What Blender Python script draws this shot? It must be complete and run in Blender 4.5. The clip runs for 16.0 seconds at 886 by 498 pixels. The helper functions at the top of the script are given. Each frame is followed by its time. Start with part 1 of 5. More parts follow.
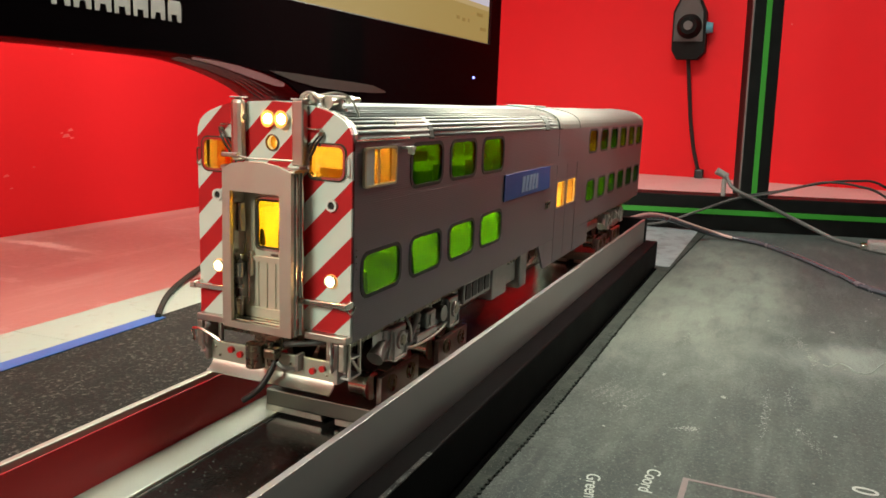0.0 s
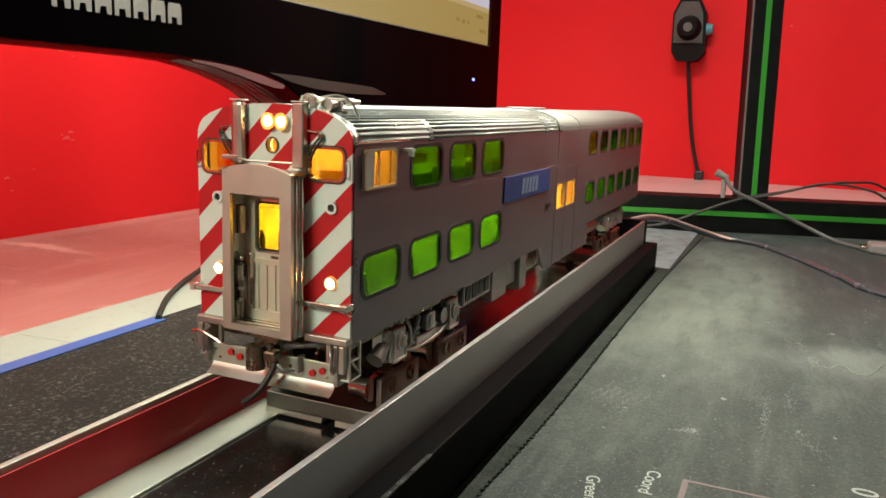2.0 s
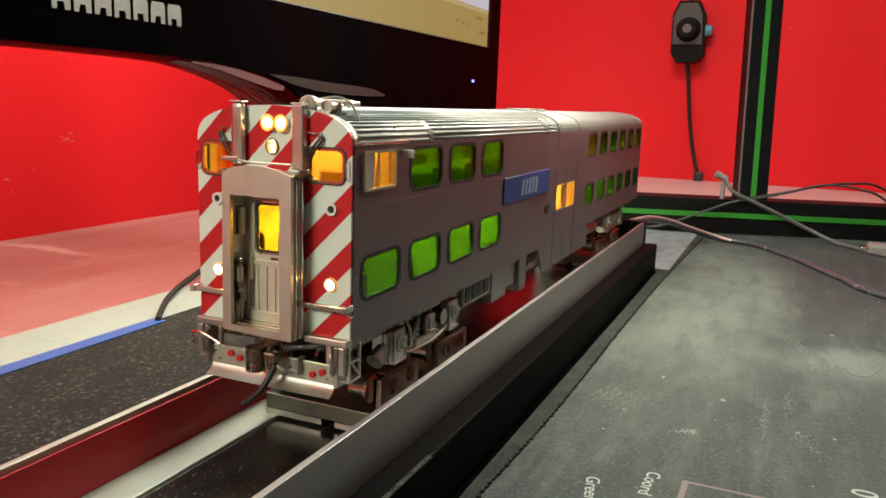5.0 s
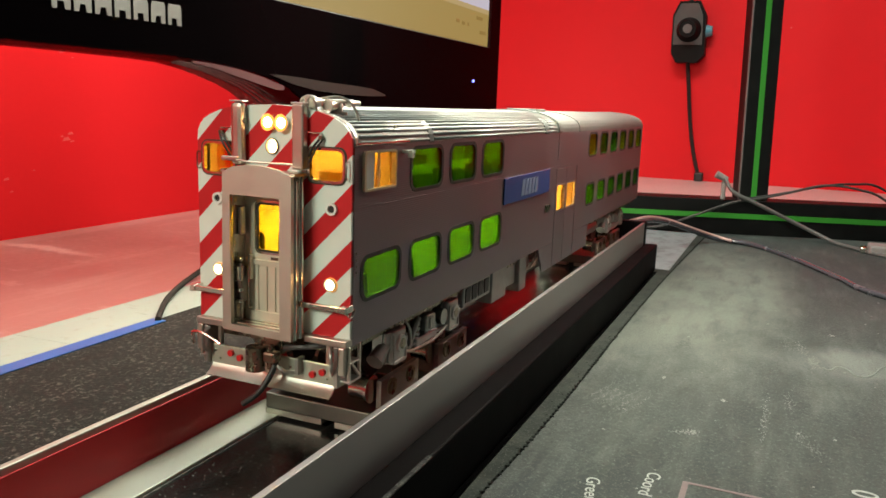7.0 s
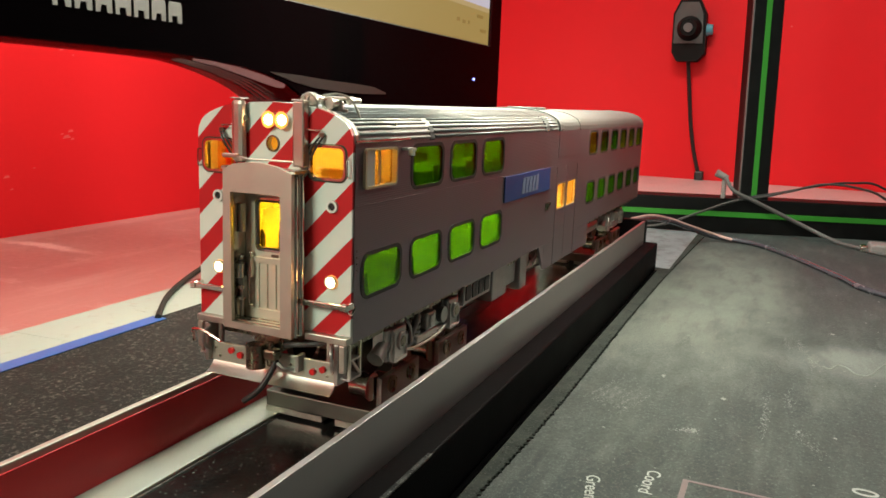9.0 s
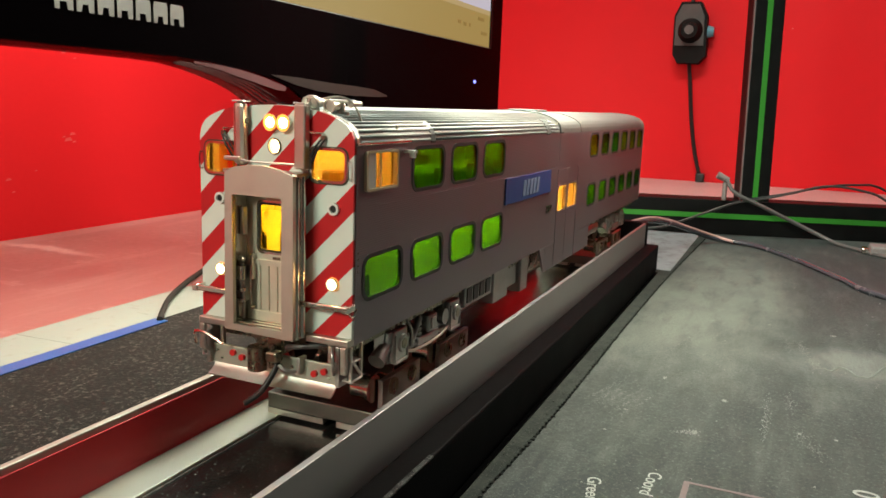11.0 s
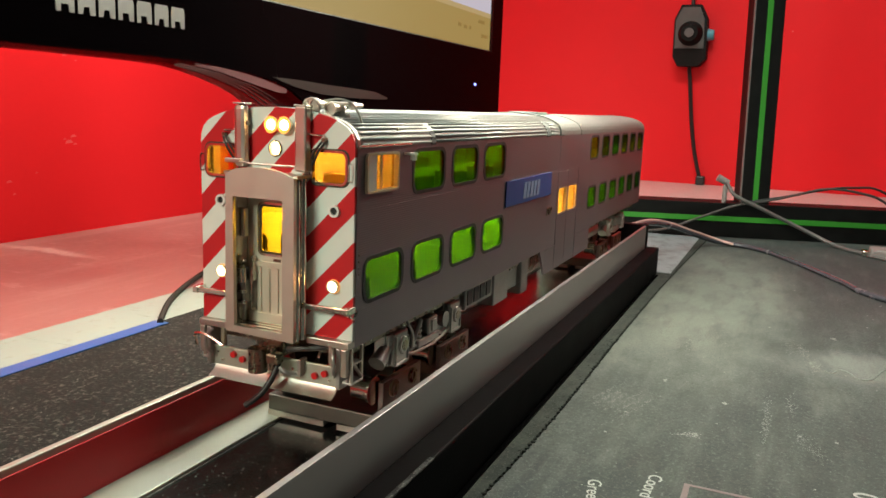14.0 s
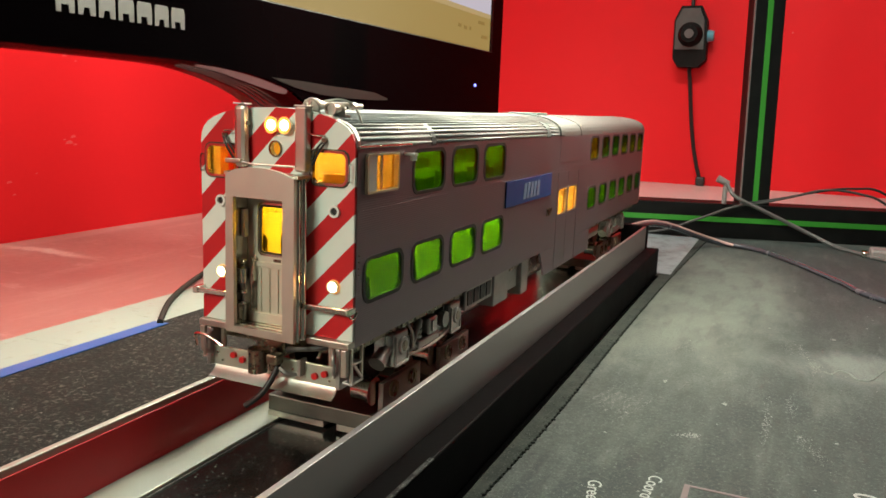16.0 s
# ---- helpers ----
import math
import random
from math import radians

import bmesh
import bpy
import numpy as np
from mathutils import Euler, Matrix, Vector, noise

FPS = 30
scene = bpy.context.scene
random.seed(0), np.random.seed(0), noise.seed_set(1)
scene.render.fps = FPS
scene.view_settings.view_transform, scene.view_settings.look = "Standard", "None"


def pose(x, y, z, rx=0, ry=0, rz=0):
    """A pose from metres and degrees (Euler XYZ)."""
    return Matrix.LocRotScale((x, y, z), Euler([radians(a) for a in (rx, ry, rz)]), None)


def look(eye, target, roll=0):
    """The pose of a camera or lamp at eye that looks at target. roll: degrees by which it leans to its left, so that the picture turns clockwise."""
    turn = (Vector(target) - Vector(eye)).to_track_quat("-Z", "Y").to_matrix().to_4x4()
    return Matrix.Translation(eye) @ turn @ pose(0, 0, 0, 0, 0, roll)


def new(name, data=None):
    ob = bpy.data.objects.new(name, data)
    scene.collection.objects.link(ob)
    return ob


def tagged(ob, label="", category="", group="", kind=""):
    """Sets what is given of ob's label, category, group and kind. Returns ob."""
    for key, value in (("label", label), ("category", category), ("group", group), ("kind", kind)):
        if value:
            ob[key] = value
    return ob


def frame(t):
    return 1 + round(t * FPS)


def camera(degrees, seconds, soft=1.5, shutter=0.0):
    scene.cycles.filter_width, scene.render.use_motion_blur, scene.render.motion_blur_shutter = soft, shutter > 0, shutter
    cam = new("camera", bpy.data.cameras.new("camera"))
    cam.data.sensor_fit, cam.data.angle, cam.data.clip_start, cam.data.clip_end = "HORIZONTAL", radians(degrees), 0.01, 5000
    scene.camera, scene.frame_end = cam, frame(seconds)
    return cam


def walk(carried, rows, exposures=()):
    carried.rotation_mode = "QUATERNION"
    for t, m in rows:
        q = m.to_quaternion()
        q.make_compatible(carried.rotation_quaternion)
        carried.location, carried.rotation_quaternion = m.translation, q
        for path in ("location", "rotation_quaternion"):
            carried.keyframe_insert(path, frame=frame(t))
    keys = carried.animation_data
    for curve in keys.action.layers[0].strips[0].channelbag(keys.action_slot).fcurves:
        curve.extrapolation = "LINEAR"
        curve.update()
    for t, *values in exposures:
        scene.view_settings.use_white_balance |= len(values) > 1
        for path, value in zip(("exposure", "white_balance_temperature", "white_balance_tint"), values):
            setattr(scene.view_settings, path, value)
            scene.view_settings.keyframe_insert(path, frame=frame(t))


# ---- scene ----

# ---- camera ----
cam = camera(59.09, 16.0, soft=1.6)
walk(cam, [
    (0.0, pose(0.16127, -0.22224, 0.12716, 79.244, -2.056, 23.858)),
    (0.5, pose(0.16135, -0.22236, 0.12730, 79.280, -2.020, 23.849)),
    (1.0, pose(0.16132, -0.22233, 0.12739, 79.325, -2.032, 23.849)),
    (1.5, pose(0.16147, -0.22257, 0.12744, 79.352, -2.021, 23.860)),
    (2.0, pose(0.16152, -0.22253, 0.12743, 79.354, -2.022, 23.861)),
    (2.5, pose(0.16130, -0.22232, 0.12721, 79.361, -2.045, 23.848)),
    (3.0, pose(0.16134, -0.22235, 0.12730, 79.342, -2.022, 23.848)),
    (3.5, pose(0.16127, -0.22227, 0.12717, 79.371, -2.001, 23.836)),
    (4.0, pose(0.16135, -0.22244, 0.12737, 79.392, -2.005, 23.814)),
    (6.5, pose(0.16178, -0.22294, 0.12749, 79.532, -2.002, 23.866)),
    (7.0, pose(0.16137, -0.22244, 0.12733, 79.470, -2.053, 23.843)),
    (7.5, pose(0.16120, -0.22233, 0.12705, 79.473, -2.068, 23.821)),
    (8.0, pose(0.16106, -0.22224, 0.12697, 79.371, -2.117, 23.822)),
    (8.5, pose(0.16114, -0.22233, 0.12693, 79.344, -2.097, 23.830)),
    (9.0, pose(0.16120, -0.22251, 0.12700, 79.363, -2.134, 23.861)),
    (11.5, pose(0.16164, -0.22323, 0.12714, 79.572, -2.076, 23.956)),
    (12.0, pose(0.16150, -0.22304, 0.12699, 79.610, -2.104, 23.960)),
    (12.5, pose(0.16138, -0.22309, 0.12707, 79.621, -2.102, 23.949)),
    (13.0, pose(0.16155, -0.22337, 0.12709, 79.650, -2.115, 23.961)),
    (13.5, pose(0.16164, -0.22346, 0.12713, 79.667, -2.145, 23.971)),
    (14.0, pose(0.16156, -0.22345, 0.12703, 79.712, -2.116, 23.963)),
    (14.5, pose(0.16160, -0.22351, 0.12709, 79.732, -2.143, 23.969)),
    (15.0, pose(0.16162, -0.22354, 0.12701, 79.748, -2.134, 23.968)),
    (15.5, pose(0.16162, -0.22354, 0.12701, 79.749, -2.134, 23.968)),
    (16.0, pose(0.16149, -0.22348, 0.12686, 79.778, -2.143, 23.958)),
])

# ---- world and lights ----
world = bpy.data.worlds.new("room_air")
scene.world = world
world.use_nodes = True
world.node_tree.nodes["Background"].inputs["Color"].default_value = (0.9, 0.95, 1.0, 1)
world.node_tree.nodes["Background"].inputs["Strength"].default_value = 0.02
scene.view_settings.exposure = 0.0


def lamp(name, eye, target, sx, sy, power, colour):
    data = bpy.data.lights.new(name, "AREA")
    data.shape, data.size, data.size_y, data.energy, data.color = "RECTANGLE", sx, sy, power, colour
    ob = new(name, data)
    ob.matrix_basis = look(eye, target)
    return ob


lamp("tube_lamp_light", (-0.32, 0.30, 1.60), (-0.27, 0.30, 0.0), 0.16, 1.5, 45.0, (0.90, 1.0, 0.87))
# unseen fill light, added behind the television to brighten the left wall
lamp("wall_fill_light", (-0.34, 0.35, 0.50), (-0.60, 0.37, 0.02), 0.06, 1.1, 13.5, (1.0, 0.97, 0.76))
lamp("room_lamp_light", (-0.42, -1.45, 0.82), (-0.1, 0.0, 0.0), 0.5, 0.4, 22.5, (0.90, 1.0, 0.80))

# ---- materials ----
MATS = {}


def mat(name, colour, rough=0.5, metal=0.0, vary=0.15, scale=60.0, bump=0.0, bscale=400.0, coat=0.0, dust=0.0, dust_colour=(0.5, 0.5, 0.48), spec=0.5):
    """Principled surface with a two-scale noise in colour and roughness, fine relief, and optional dust."""
    if name in MATS:
        return MATS[name]
    m = bpy.data.materials.new(name)
    m.use_nodes = True
    nt = m.node_tree
    b = nt.nodes["Principled BSDF"]
    tc = nt.nodes.new("ShaderNodeTexCoord")
    n1, n2 = nt.nodes.new("ShaderNodeTexNoise"), nt.nodes.new("ShaderNodeTexNoise")
    n1.inputs["Scale"].default_value, n1.inputs["Detail"].default_value = scale, 6
    n2.inputs["Scale"].default_value, n2.inputs["Detail"].default_value = bscale, 4
    for n in (n1, n2):
        nt.links.new(tc.outputs["Object"], n.inputs["Vector"])
    mix = nt.nodes.new("ShaderNodeMix")
    mix.data_type = "RGBA"
    mix.inputs["A"].default_value = tuple(c * (1 - vary) for c in colour) + (1,)
    mix.inputs["B"].default_value = tuple(min(1, c * (1 + vary)) for c in colour) + (1,)
    nt.links.new(n1.outputs["Fac"], mix.inputs["Factor"])
    out = mix.outputs["Result"]
    if dust > 0:
        ramp = nt.nodes.new("ShaderNodeMapRange")
        ramp.inputs["From Min"].default_value, ramp.inputs["From Max"].default_value = 0.66, 0.95
        ramp.inputs["To Max"].default_value = dust
        add = nt.nodes.new("ShaderNodeMath")
        add.operation = "ADD"
        half = nt.nodes.new("ShaderNodeMath")
        half.operation, half.inputs[1].default_value = "MULTIPLY", 0.5
        nt.links.new(n2.outputs["Fac"], half.inputs[0])
        nt.links.new(half.outputs[0], add.inputs[0])
        nt.links.new(n1.outputs["Fac"], add.inputs[1])
        nt.links.new(add.outputs[0], ramp.inputs["Value"])
        mix2 = nt.nodes.new("ShaderNodeMix")
        mix2.data_type = "RGBA"
        mix2.inputs["B"].default_value = dust_colour + (1,)
        nt.links.new(out, mix2.inputs["A"])
        nt.links.new(ramp.outputs["Result"], mix2.inputs["Factor"])
        out = mix2.outputs["Result"]
    nt.links.new(out, b.inputs["Base Color"])
    rr = nt.nodes.new("ShaderNodeMapRange")
    rr.inputs["To Min"].default_value, rr.inputs["To Max"].default_value = max(0.02, rough - 0.08), min(1, rough + 0.08)
    nt.links.new(n1.outputs["Fac"], rr.inputs["Value"])
    nt.links.new(rr.outputs["Result"], b.inputs["Roughness"])
    b.inputs["Metallic"].default_value = metal
    b.inputs["Coat Weight"].default_value = coat
    b.inputs["Specular IOR Level"].default_value = spec
    if bump > 0:
        bp = nt.nodes.new("ShaderNodeBump")
        bp.inputs["Strength"].default_value, bp.inputs["Distance"].default_value = bump, 0.0005
        nt.links.new(n2.outputs["Fac"], bp.inputs["Height"])
        nt.links.new(bp.outputs["Normal"], b.inputs["Normal"])
    MATS[name] = m
    return m


def glow(name, colour, strength, base=None, spec=0.5):
    m = bpy.data.materials.new(name)
    m.use_nodes = True
    b = m.node_tree.nodes["Principled BSDF"]
    b.inputs["Base Color"].default_value = (base or colour) + (1,)
    b.inputs["Specular IOR Level"].default_value = spec
    b.inputs["Emission Color"].default_value = colour + (1,)
    b.inputs["Emission Strength"].default_value = strength
    return m


def tinted(name, colour, gloss=0.08):
    """A thin tinted pane: it lets coloured light through and has a little gloss."""
    m = bpy.data.materials.new(name)
    m.use_nodes = True
    nt = m.node_tree
    nt.nodes.remove(nt.nodes["Principled BSDF"])
    t, g, x = nt.nodes.new("ShaderNodeBsdfTransparent"), nt.nodes.new("ShaderNodeBsdfGlossy"), nt.nodes.new("ShaderNodeMixShader")
    t.inputs["Color"].default_value = colour + (1,)
    g.inputs["Roughness"].default_value = 0.08
    x.inputs["Fac"].default_value = gloss
    nt.links.new(t.outputs[0], x.inputs[1])
    nt.links.new(g.outputs[0], x.inputs[2])
    nt.links.new(x.outputs[0], nt.nodes["Material Output"].inputs["Surface"])
    return m


def fluted(name, colour, rough, pitch, depth):
    """Brushed stainless steel with fine horizontal flutes."""
    m = mat(name, colour, rough, 1.0, 0.1, 25, 0.0)
    nt = m.node_tree
    b = nt.nodes["Principled BSDF"]
    tc = nt.nodes.new("ShaderNodeTexCoord")
    w = nt.nodes.new("ShaderNodeTexWave")
    w.bands_direction = "Z"
    w.inputs["Scale"].default_value = 0.314159 / pitch
    w.inputs["Distortion"].default_value = 0.0
    bp = nt.nodes.new("ShaderNodeBump")
    bp.inputs["Strength"].default_value, bp.inputs["Distance"].default_value = 1.0, depth
    nt.links.new(tc.outputs["Object"], w.inputs["Vector"])
    nt.links.new(w.outputs["Fac"], bp.inputs["Height"])
    nt.links.new(bp.outputs["Normal"], b.inputs["Normal"])
    return m


def striped(name):
    """White enamel with red diagonal stripes at 45 degrees."""
    m = bpy.data.materials.new(name)
    m.use_nodes = True
    nt = m.node_tree
    b = nt.nodes["Principled BSDF"]
    tc, sep = nt.nodes.new("ShaderNodeTexCoord"), nt.nodes.new("ShaderNodeSeparateXYZ")
    nt.links.new(tc.outputs["Object"], sep.inputs[0])

    def op(kind, a, b_):
        n = nt.nodes.new("ShaderNodeMath")
        n.operation = kind
        for i, q in enumerate((a, b_)):
            if isinstance(q, float):
                n.inputs[i].default_value = q
            else:
                nt.links.new(q, n.inputs[i])
        return n.outputs[0]
    s = op("SUBTRACT", sep.outputs["Z"], sep.outputs["X"])
    s = op("SUBTRACT", s, 0.0032 - 0.187)
    s = op("DIVIDE", s, 0.0187)
    s = op("FRACT", s, 0.0)
    s = op("LESS_THAN", s, 0.49)
    nz = nt.nodes.new("ShaderNodeTexNoise")
    nz.inputs["Scale"].default_value = 90
    nt.links.new(tc.outputs["Object"], nz.inputs["Vector"])
    red, white, mix = (nt.nodes.new("ShaderNodeMix") for _ in range(3))
    for n, ca, cb in ((red, (0.45, 0.008, 0.012, 1), (0.56, 0.015, 0.018, 1)), (white, (0.62, 0.67, 0.61, 1), (0.72, 0.77, 0.71, 1))):
        n.data_type = "RGBA"
        n.inputs["A"].default_value, n.inputs["B"].default_value = ca, cb
        nt.links.new(nz.outputs["Fac"], n.inputs["Factor"])
    mix.data_type = "RGBA"
    nt.links.new(s, mix.inputs["Factor"])
    nt.links.new(white.outputs["Result"], mix.inputs["A"])
    nt.links.new(red.outputs["Result"], mix.inputs["B"])
    nt.links.new(mix.outputs["Result"], b.inputs["Base Color"])
    b.inputs["Roughness"].default_value = 0.35
    return m


STEEL = fluted("fluted_steel", (0.264, 0.232, 0.258), 0.44, 0.0008, 0.00004)
PLATE = mat("satin_nickel", (0.56, 0.52, 0.46), 0.34, 1.0, 0.12, 120, 0.05, 1500)
# door nickel, paler and yellower to paint in the vestibule's golden light
LITNICKEL = mat("lit_matt_nickel", (0.72, 0.66, 0.54), 0.5, 0.85, 0.1, 160, 0.08, 1500)
GATE = mat("bead_blasted_nickel", (0.53, 0.485, 0.42), 0.5, 1.0, 0.08, 200, 0.1, 3000)
BRIGHT = mat("polished_nickel", (0.66, 0.63, 0.55), 0.2, 1.0, 0.1, 150)
HORN = mat("dull_horn_nickel", (0.50, 0.50, 0.44), 0.36, 1.0, 0.15, 200, 0.1, 1200)
ROOF = mat("roof_nickel", (0.24, 0.255, 0.248), 0.52, 1.0, 0.08, 60, 0.05, 900)
STRAP = mat("dull_roof_strap", (0.13, 0.14, 0.14), 0.7, 1.0, 0.1, 90, 0.05, 900)
CAST = mat("cast_grey_metal", (0.40, 0.39, 0.37), 0.38, 1.0, 0.2, 250, 0.15, 1200)
TRUCKCAST = mat("dull_cast_metal", (0.37, 0.365, 0.355), 0.42, 1.0, 0.25, 250, 0.25, 900)
WHEELMETAL = mat("blackened_wheel_metal", (0.05, 0.045, 0.04), 0.4, 1.0, 0.2, 200)
CRADLE = mat("polished_cradle_steel", (0.30, 0.275, 0.265), 0.32, 1.0, 0.1, 120)
DARKMETAL = mat("dark_bronze", (0.22, 0.19, 0.14), 0.28, 1.0, 0.2, 300, 0.1, 900)
ALU = mat("anodised_aluminium", (0.41, 0.385, 0.39), 0.45, 1.0, 0.08, 30, 0.08, 900)
ALUBRIGHT = mat("mill_aluminium", (0.47, 0.49, 0.42), 0.50, 1.0, 0.08, 40, 0.05, 900)
SCOOPMETAL = mat("polished_aluminium", (0.72, 0.73, 0.66), 0.42, 1.0, 0.08, 60, 0.05, 900)
STRIPE = striped("striped_enamel")
RUBBER = mat("black_rubber", (0.012, 0.012, 0.012), 0.5, 0, 0.2, 200)
REDENAMEL = mat("red_enamel", (0.5, 0.01, 0.01), 0.35, 0, 0.15, 200)
BLUE = mat("blue_enamel", (0.006, 0.042, 0.165), 0.4, 0, 0.12, 90)
PALEBLUE = mat("pale_blue_enamel", (0.13, 0.18, 0.29), 0.4, 0, 0.1, 90)
CREAM = mat("cream_plastic", (0.62, 0.58, 0.44), 0.5, 0, 0.1, 90)
SEAT = mat("seat_plastic", (0.35, 0.31, 0.20), 0.6, 0, 0.15, 90)
GREENGLASS = tinted("green_glass", (0.25, 0.55, 0.004), 0.05)
OLIVEGLASS = tinted("olive_glass", (0.62, 0.66, 0.02), 0.05)
AMBERGLASS = tinted("amber_glass", (0.93, 0.69, 0.25))
CLEARGLASS = tinted("clear_glass", (0.98, 0.80, 0.15))
BROWNGASKET = mat("brown_gasket", (0.045, 0.030, 0.016), 0.5, 0, 0.2, 200)
STRIPLIGHT = glow("led_strip", (1.0, 0.80, 0.40), 52.0)
CABSTRIP = glow("cab_led_strip", (1.0, 0.80, 0.42), 34.0)
DIMSTRIP = glow("dim_led_strip", (1.0, 0.78, 0.36), 17.0)
# glowing rings stand in for the soft halo around each lamp
AMBERHALO = glow("amber_halo_glow", (1.0, 0.42, 0.08), 0.9)
HEADLIGHT = glow("headlight_glow", (1.0, 0.66, 0.26), 24.0)
REDWALL = mat("red_wall_paint", (0.82, 0.018, 0.025), 0.5, 0, 0.05, 3, 0.12, 160, spec=0.15)
REDGLOSS = mat("red_lacquer", (0.44, 0.009, 0.016), 0.5, 0, 0.1, 30, 0.03, 300)
# reddish base paints in the red wall's reflection on a paler top
BENCH = mat("dusty_bench_laminate", (0.255, 0.086, 0.083), 0.33, 0, 0.10, 5, 0.1, 160, 0, 0.3, (0.48, 0.29, 0.27))
CARD = mat("white_card", (0.265, 0.310, 0.275), 0.6, 0, 0.06, 20, 0.1, 400)
TAPE = mat("blue_tape", (0.016, 0.085, 0.29), 0.5, 0, 0.08, 60, 0.1, 700)
BLACKGLOSS = mat("black_gloss_plastic", (0.0012, 0.0008, 0.0010), 0.06, 0, 0.2, 20, spec=0.009)
BLACKSATIN = mat("black_satin_plastic", (0.004, 0.004, 0.004), 0.5, 0, 0.2, 60, 0.1, 700, 0, 0.05, (0.04, 0.04, 0.037), 0.15)
BASEBLACK = mat("black_stand_finish", (0.004, 0.0036, 0.0042), 0.5, 0, 0.2, 40, 0.1, 500, 0, 0.05, (0.02, 0.019, 0.02), 0.02)
GREENSTRIP = mat("green_strip", (0.030, 0.21, 0.020), 0.45, 0, 0.1, 40)
CABLE = mat("black_cable", (0.02, 0.02, 0.02), 0.4, 0, 0.2, 100)
GREYCABLE = mat("grey_cable", (0.045, 0.041, 0.040), 0.45, 0, 0.2, 100)
SILVERLETTER = mat("silver_letter", (0.10, 0.097, 0.097), 0.4, 0.0, 0.05, 100)
LETTER = mat("printed_ink", (0.26, 0.28, 0.265), 0.6, 0, 0.3, 300)
REDINK = mat("faded_red_ink", (0.105, 0.075, 0.078), 0.6, 0, 0.3, 300)
DIMWALL = mat("dark_wall_paint", (0.010, 0.011, 0.012), 0.7, 0, 0.05, 3, 0.1, 120, spec=0.1)
PLAINWALL = mat("grey_wall_paint", (0.50, 0.54, 0.49), 0.6, 0, 0.05, 3, 0.1, 120)
FLOORMAT = mat("floor_concrete", (0.22, 0.21, 0.20), 0.6, 0, 0.1, 4, 0.2, 60)

# ---- mesh helpers ----
def part(name, bm, material, parent=None, label="", smooth=False):
    """Links a bmesh as ONE mesh object, under a thing or a part."""
    bmesh.ops.recalc_face_normals(bm, faces=bm.faces)
    if smooth:
        for e in bm.edges:
            e.smooth = len(e.link_faces) != 2 or e.calc_face_angle() < 0.7
    me = bpy.data.meshes.new(name)
    bm.to_mesh(me)
    bm.free()
    for p in me.polygons:
        p.use_smooth = smooth
    me.materials.append(material)
    ob = new(name, me)
    if parent:
        ob.parent = parent
    if label:
        ob["label"] = label
    return ob


def thing(name, label, category, group="", m=None, kind=""):
    ob = new(name)
    ob.empty_display_size = 0.01
    if m is not None:
        ob.matrix_basis = m
    return tagged(ob, label, category, group, kind)


def box(x0, x1, y0, y1, z0, z1, bev=0.0, bm=None):
    bm = bm or bmesh.new()
    vs = [bm.verts.new((x, y, z)) for x in (x0, x1) for y in (y0, y1) for z in (z0, z1)]
    fs = [bm.faces.new([vs[i] for i in q]) for q in ((0, 1, 3, 2), (4, 6, 7, 5), (0, 4, 5, 1), (2, 3, 7, 6), (0, 2, 6, 4), (1, 5, 7, 3))]
    if bev > 0:
        es = list({e for f in fs for e in f.edges})
        bmesh.ops.bevel(bm, geom=es, offset=bev, segments=2, affect="EDGES", profile=0.5)
    return bm


def rod(p0, p1, r, seg=10, bm=None, r1=None):
    """A capped round bar from p0 to p1."""
    bm = bm or bmesh.new()
    p0, p1 = Vector(p0), Vector(p1)
    q = (p1 - p0).to_track_quat("Z", "Y")
    rings = []
    for p, rad in ((p0, r), (p1, r if r1 is None else r1)):
        rings.append([bm.verts.new(p + q @ Vector((rad * math.cos(2 * math.pi * i / seg), rad * math.sin(2 * math.pi * i / seg), 0))) for i in range(seg)])
    for i in range(seg):
        j = (i + 1) % seg
        bm.faces.new((rings[0][i], rings[0][j], rings[1][j], rings[1][i]))
    bm.faces.new(rings[0][::-1])
    bm.faces.new(rings[1])
    return bm


def spline(pts, n=8):
    """Smooth points through a few corners (Catmull-Rom)."""
    pts = [Vector(p) for p in pts]
    out = []
    for i in range(len(pts) - 1):
        a, b, c, d = pts[max(i - 1, 0)], pts[i], pts[i + 1], pts[min(i + 2, len(pts) - 1)]
        for k in range(n):
            t = k / n
            out.append(0.5 * (2 * b + (c - a) * t + (2 * a - 5 * b + 4 * c - d) * t * t + (3 * b - a - 3 * c + d) * t ** 3))
    return out + [pts[-1]]


def hose(pts, r, seg=8, n=8, bm=None):
    bm = bm or bmesh.new()
    ps = spline(pts, n)
    rings = []
    for i, p in enumerate(ps):
        d = (ps[min(i + 1, len(ps) - 1)] - ps[max(i - 1, 0)]).normalized()
        q = d.to_track_quat("Z", "Y")
        rings.append([bm.verts.new(p + q @ Vector((r * math.cos(2 * math.pi * k / seg), r * math.sin(2 * math.pi * k / seg), 0))) for k in range(seg)])
    for a, b in zip(rings, rings[1:]):
        # pick the shift with the least twist
        s = min(range(seg), key=lambda s: (a[0].co - b[s].co).length)
        for k in range(seg):
            bm.faces.new((a[k], a[(k + 1) % seg], b[(k + 1 + s) % seg], b[(k + s) % seg]))
    bm.faces.new(rings[0][::-1])
    bm.faces.new(rings[-1])
    return bm


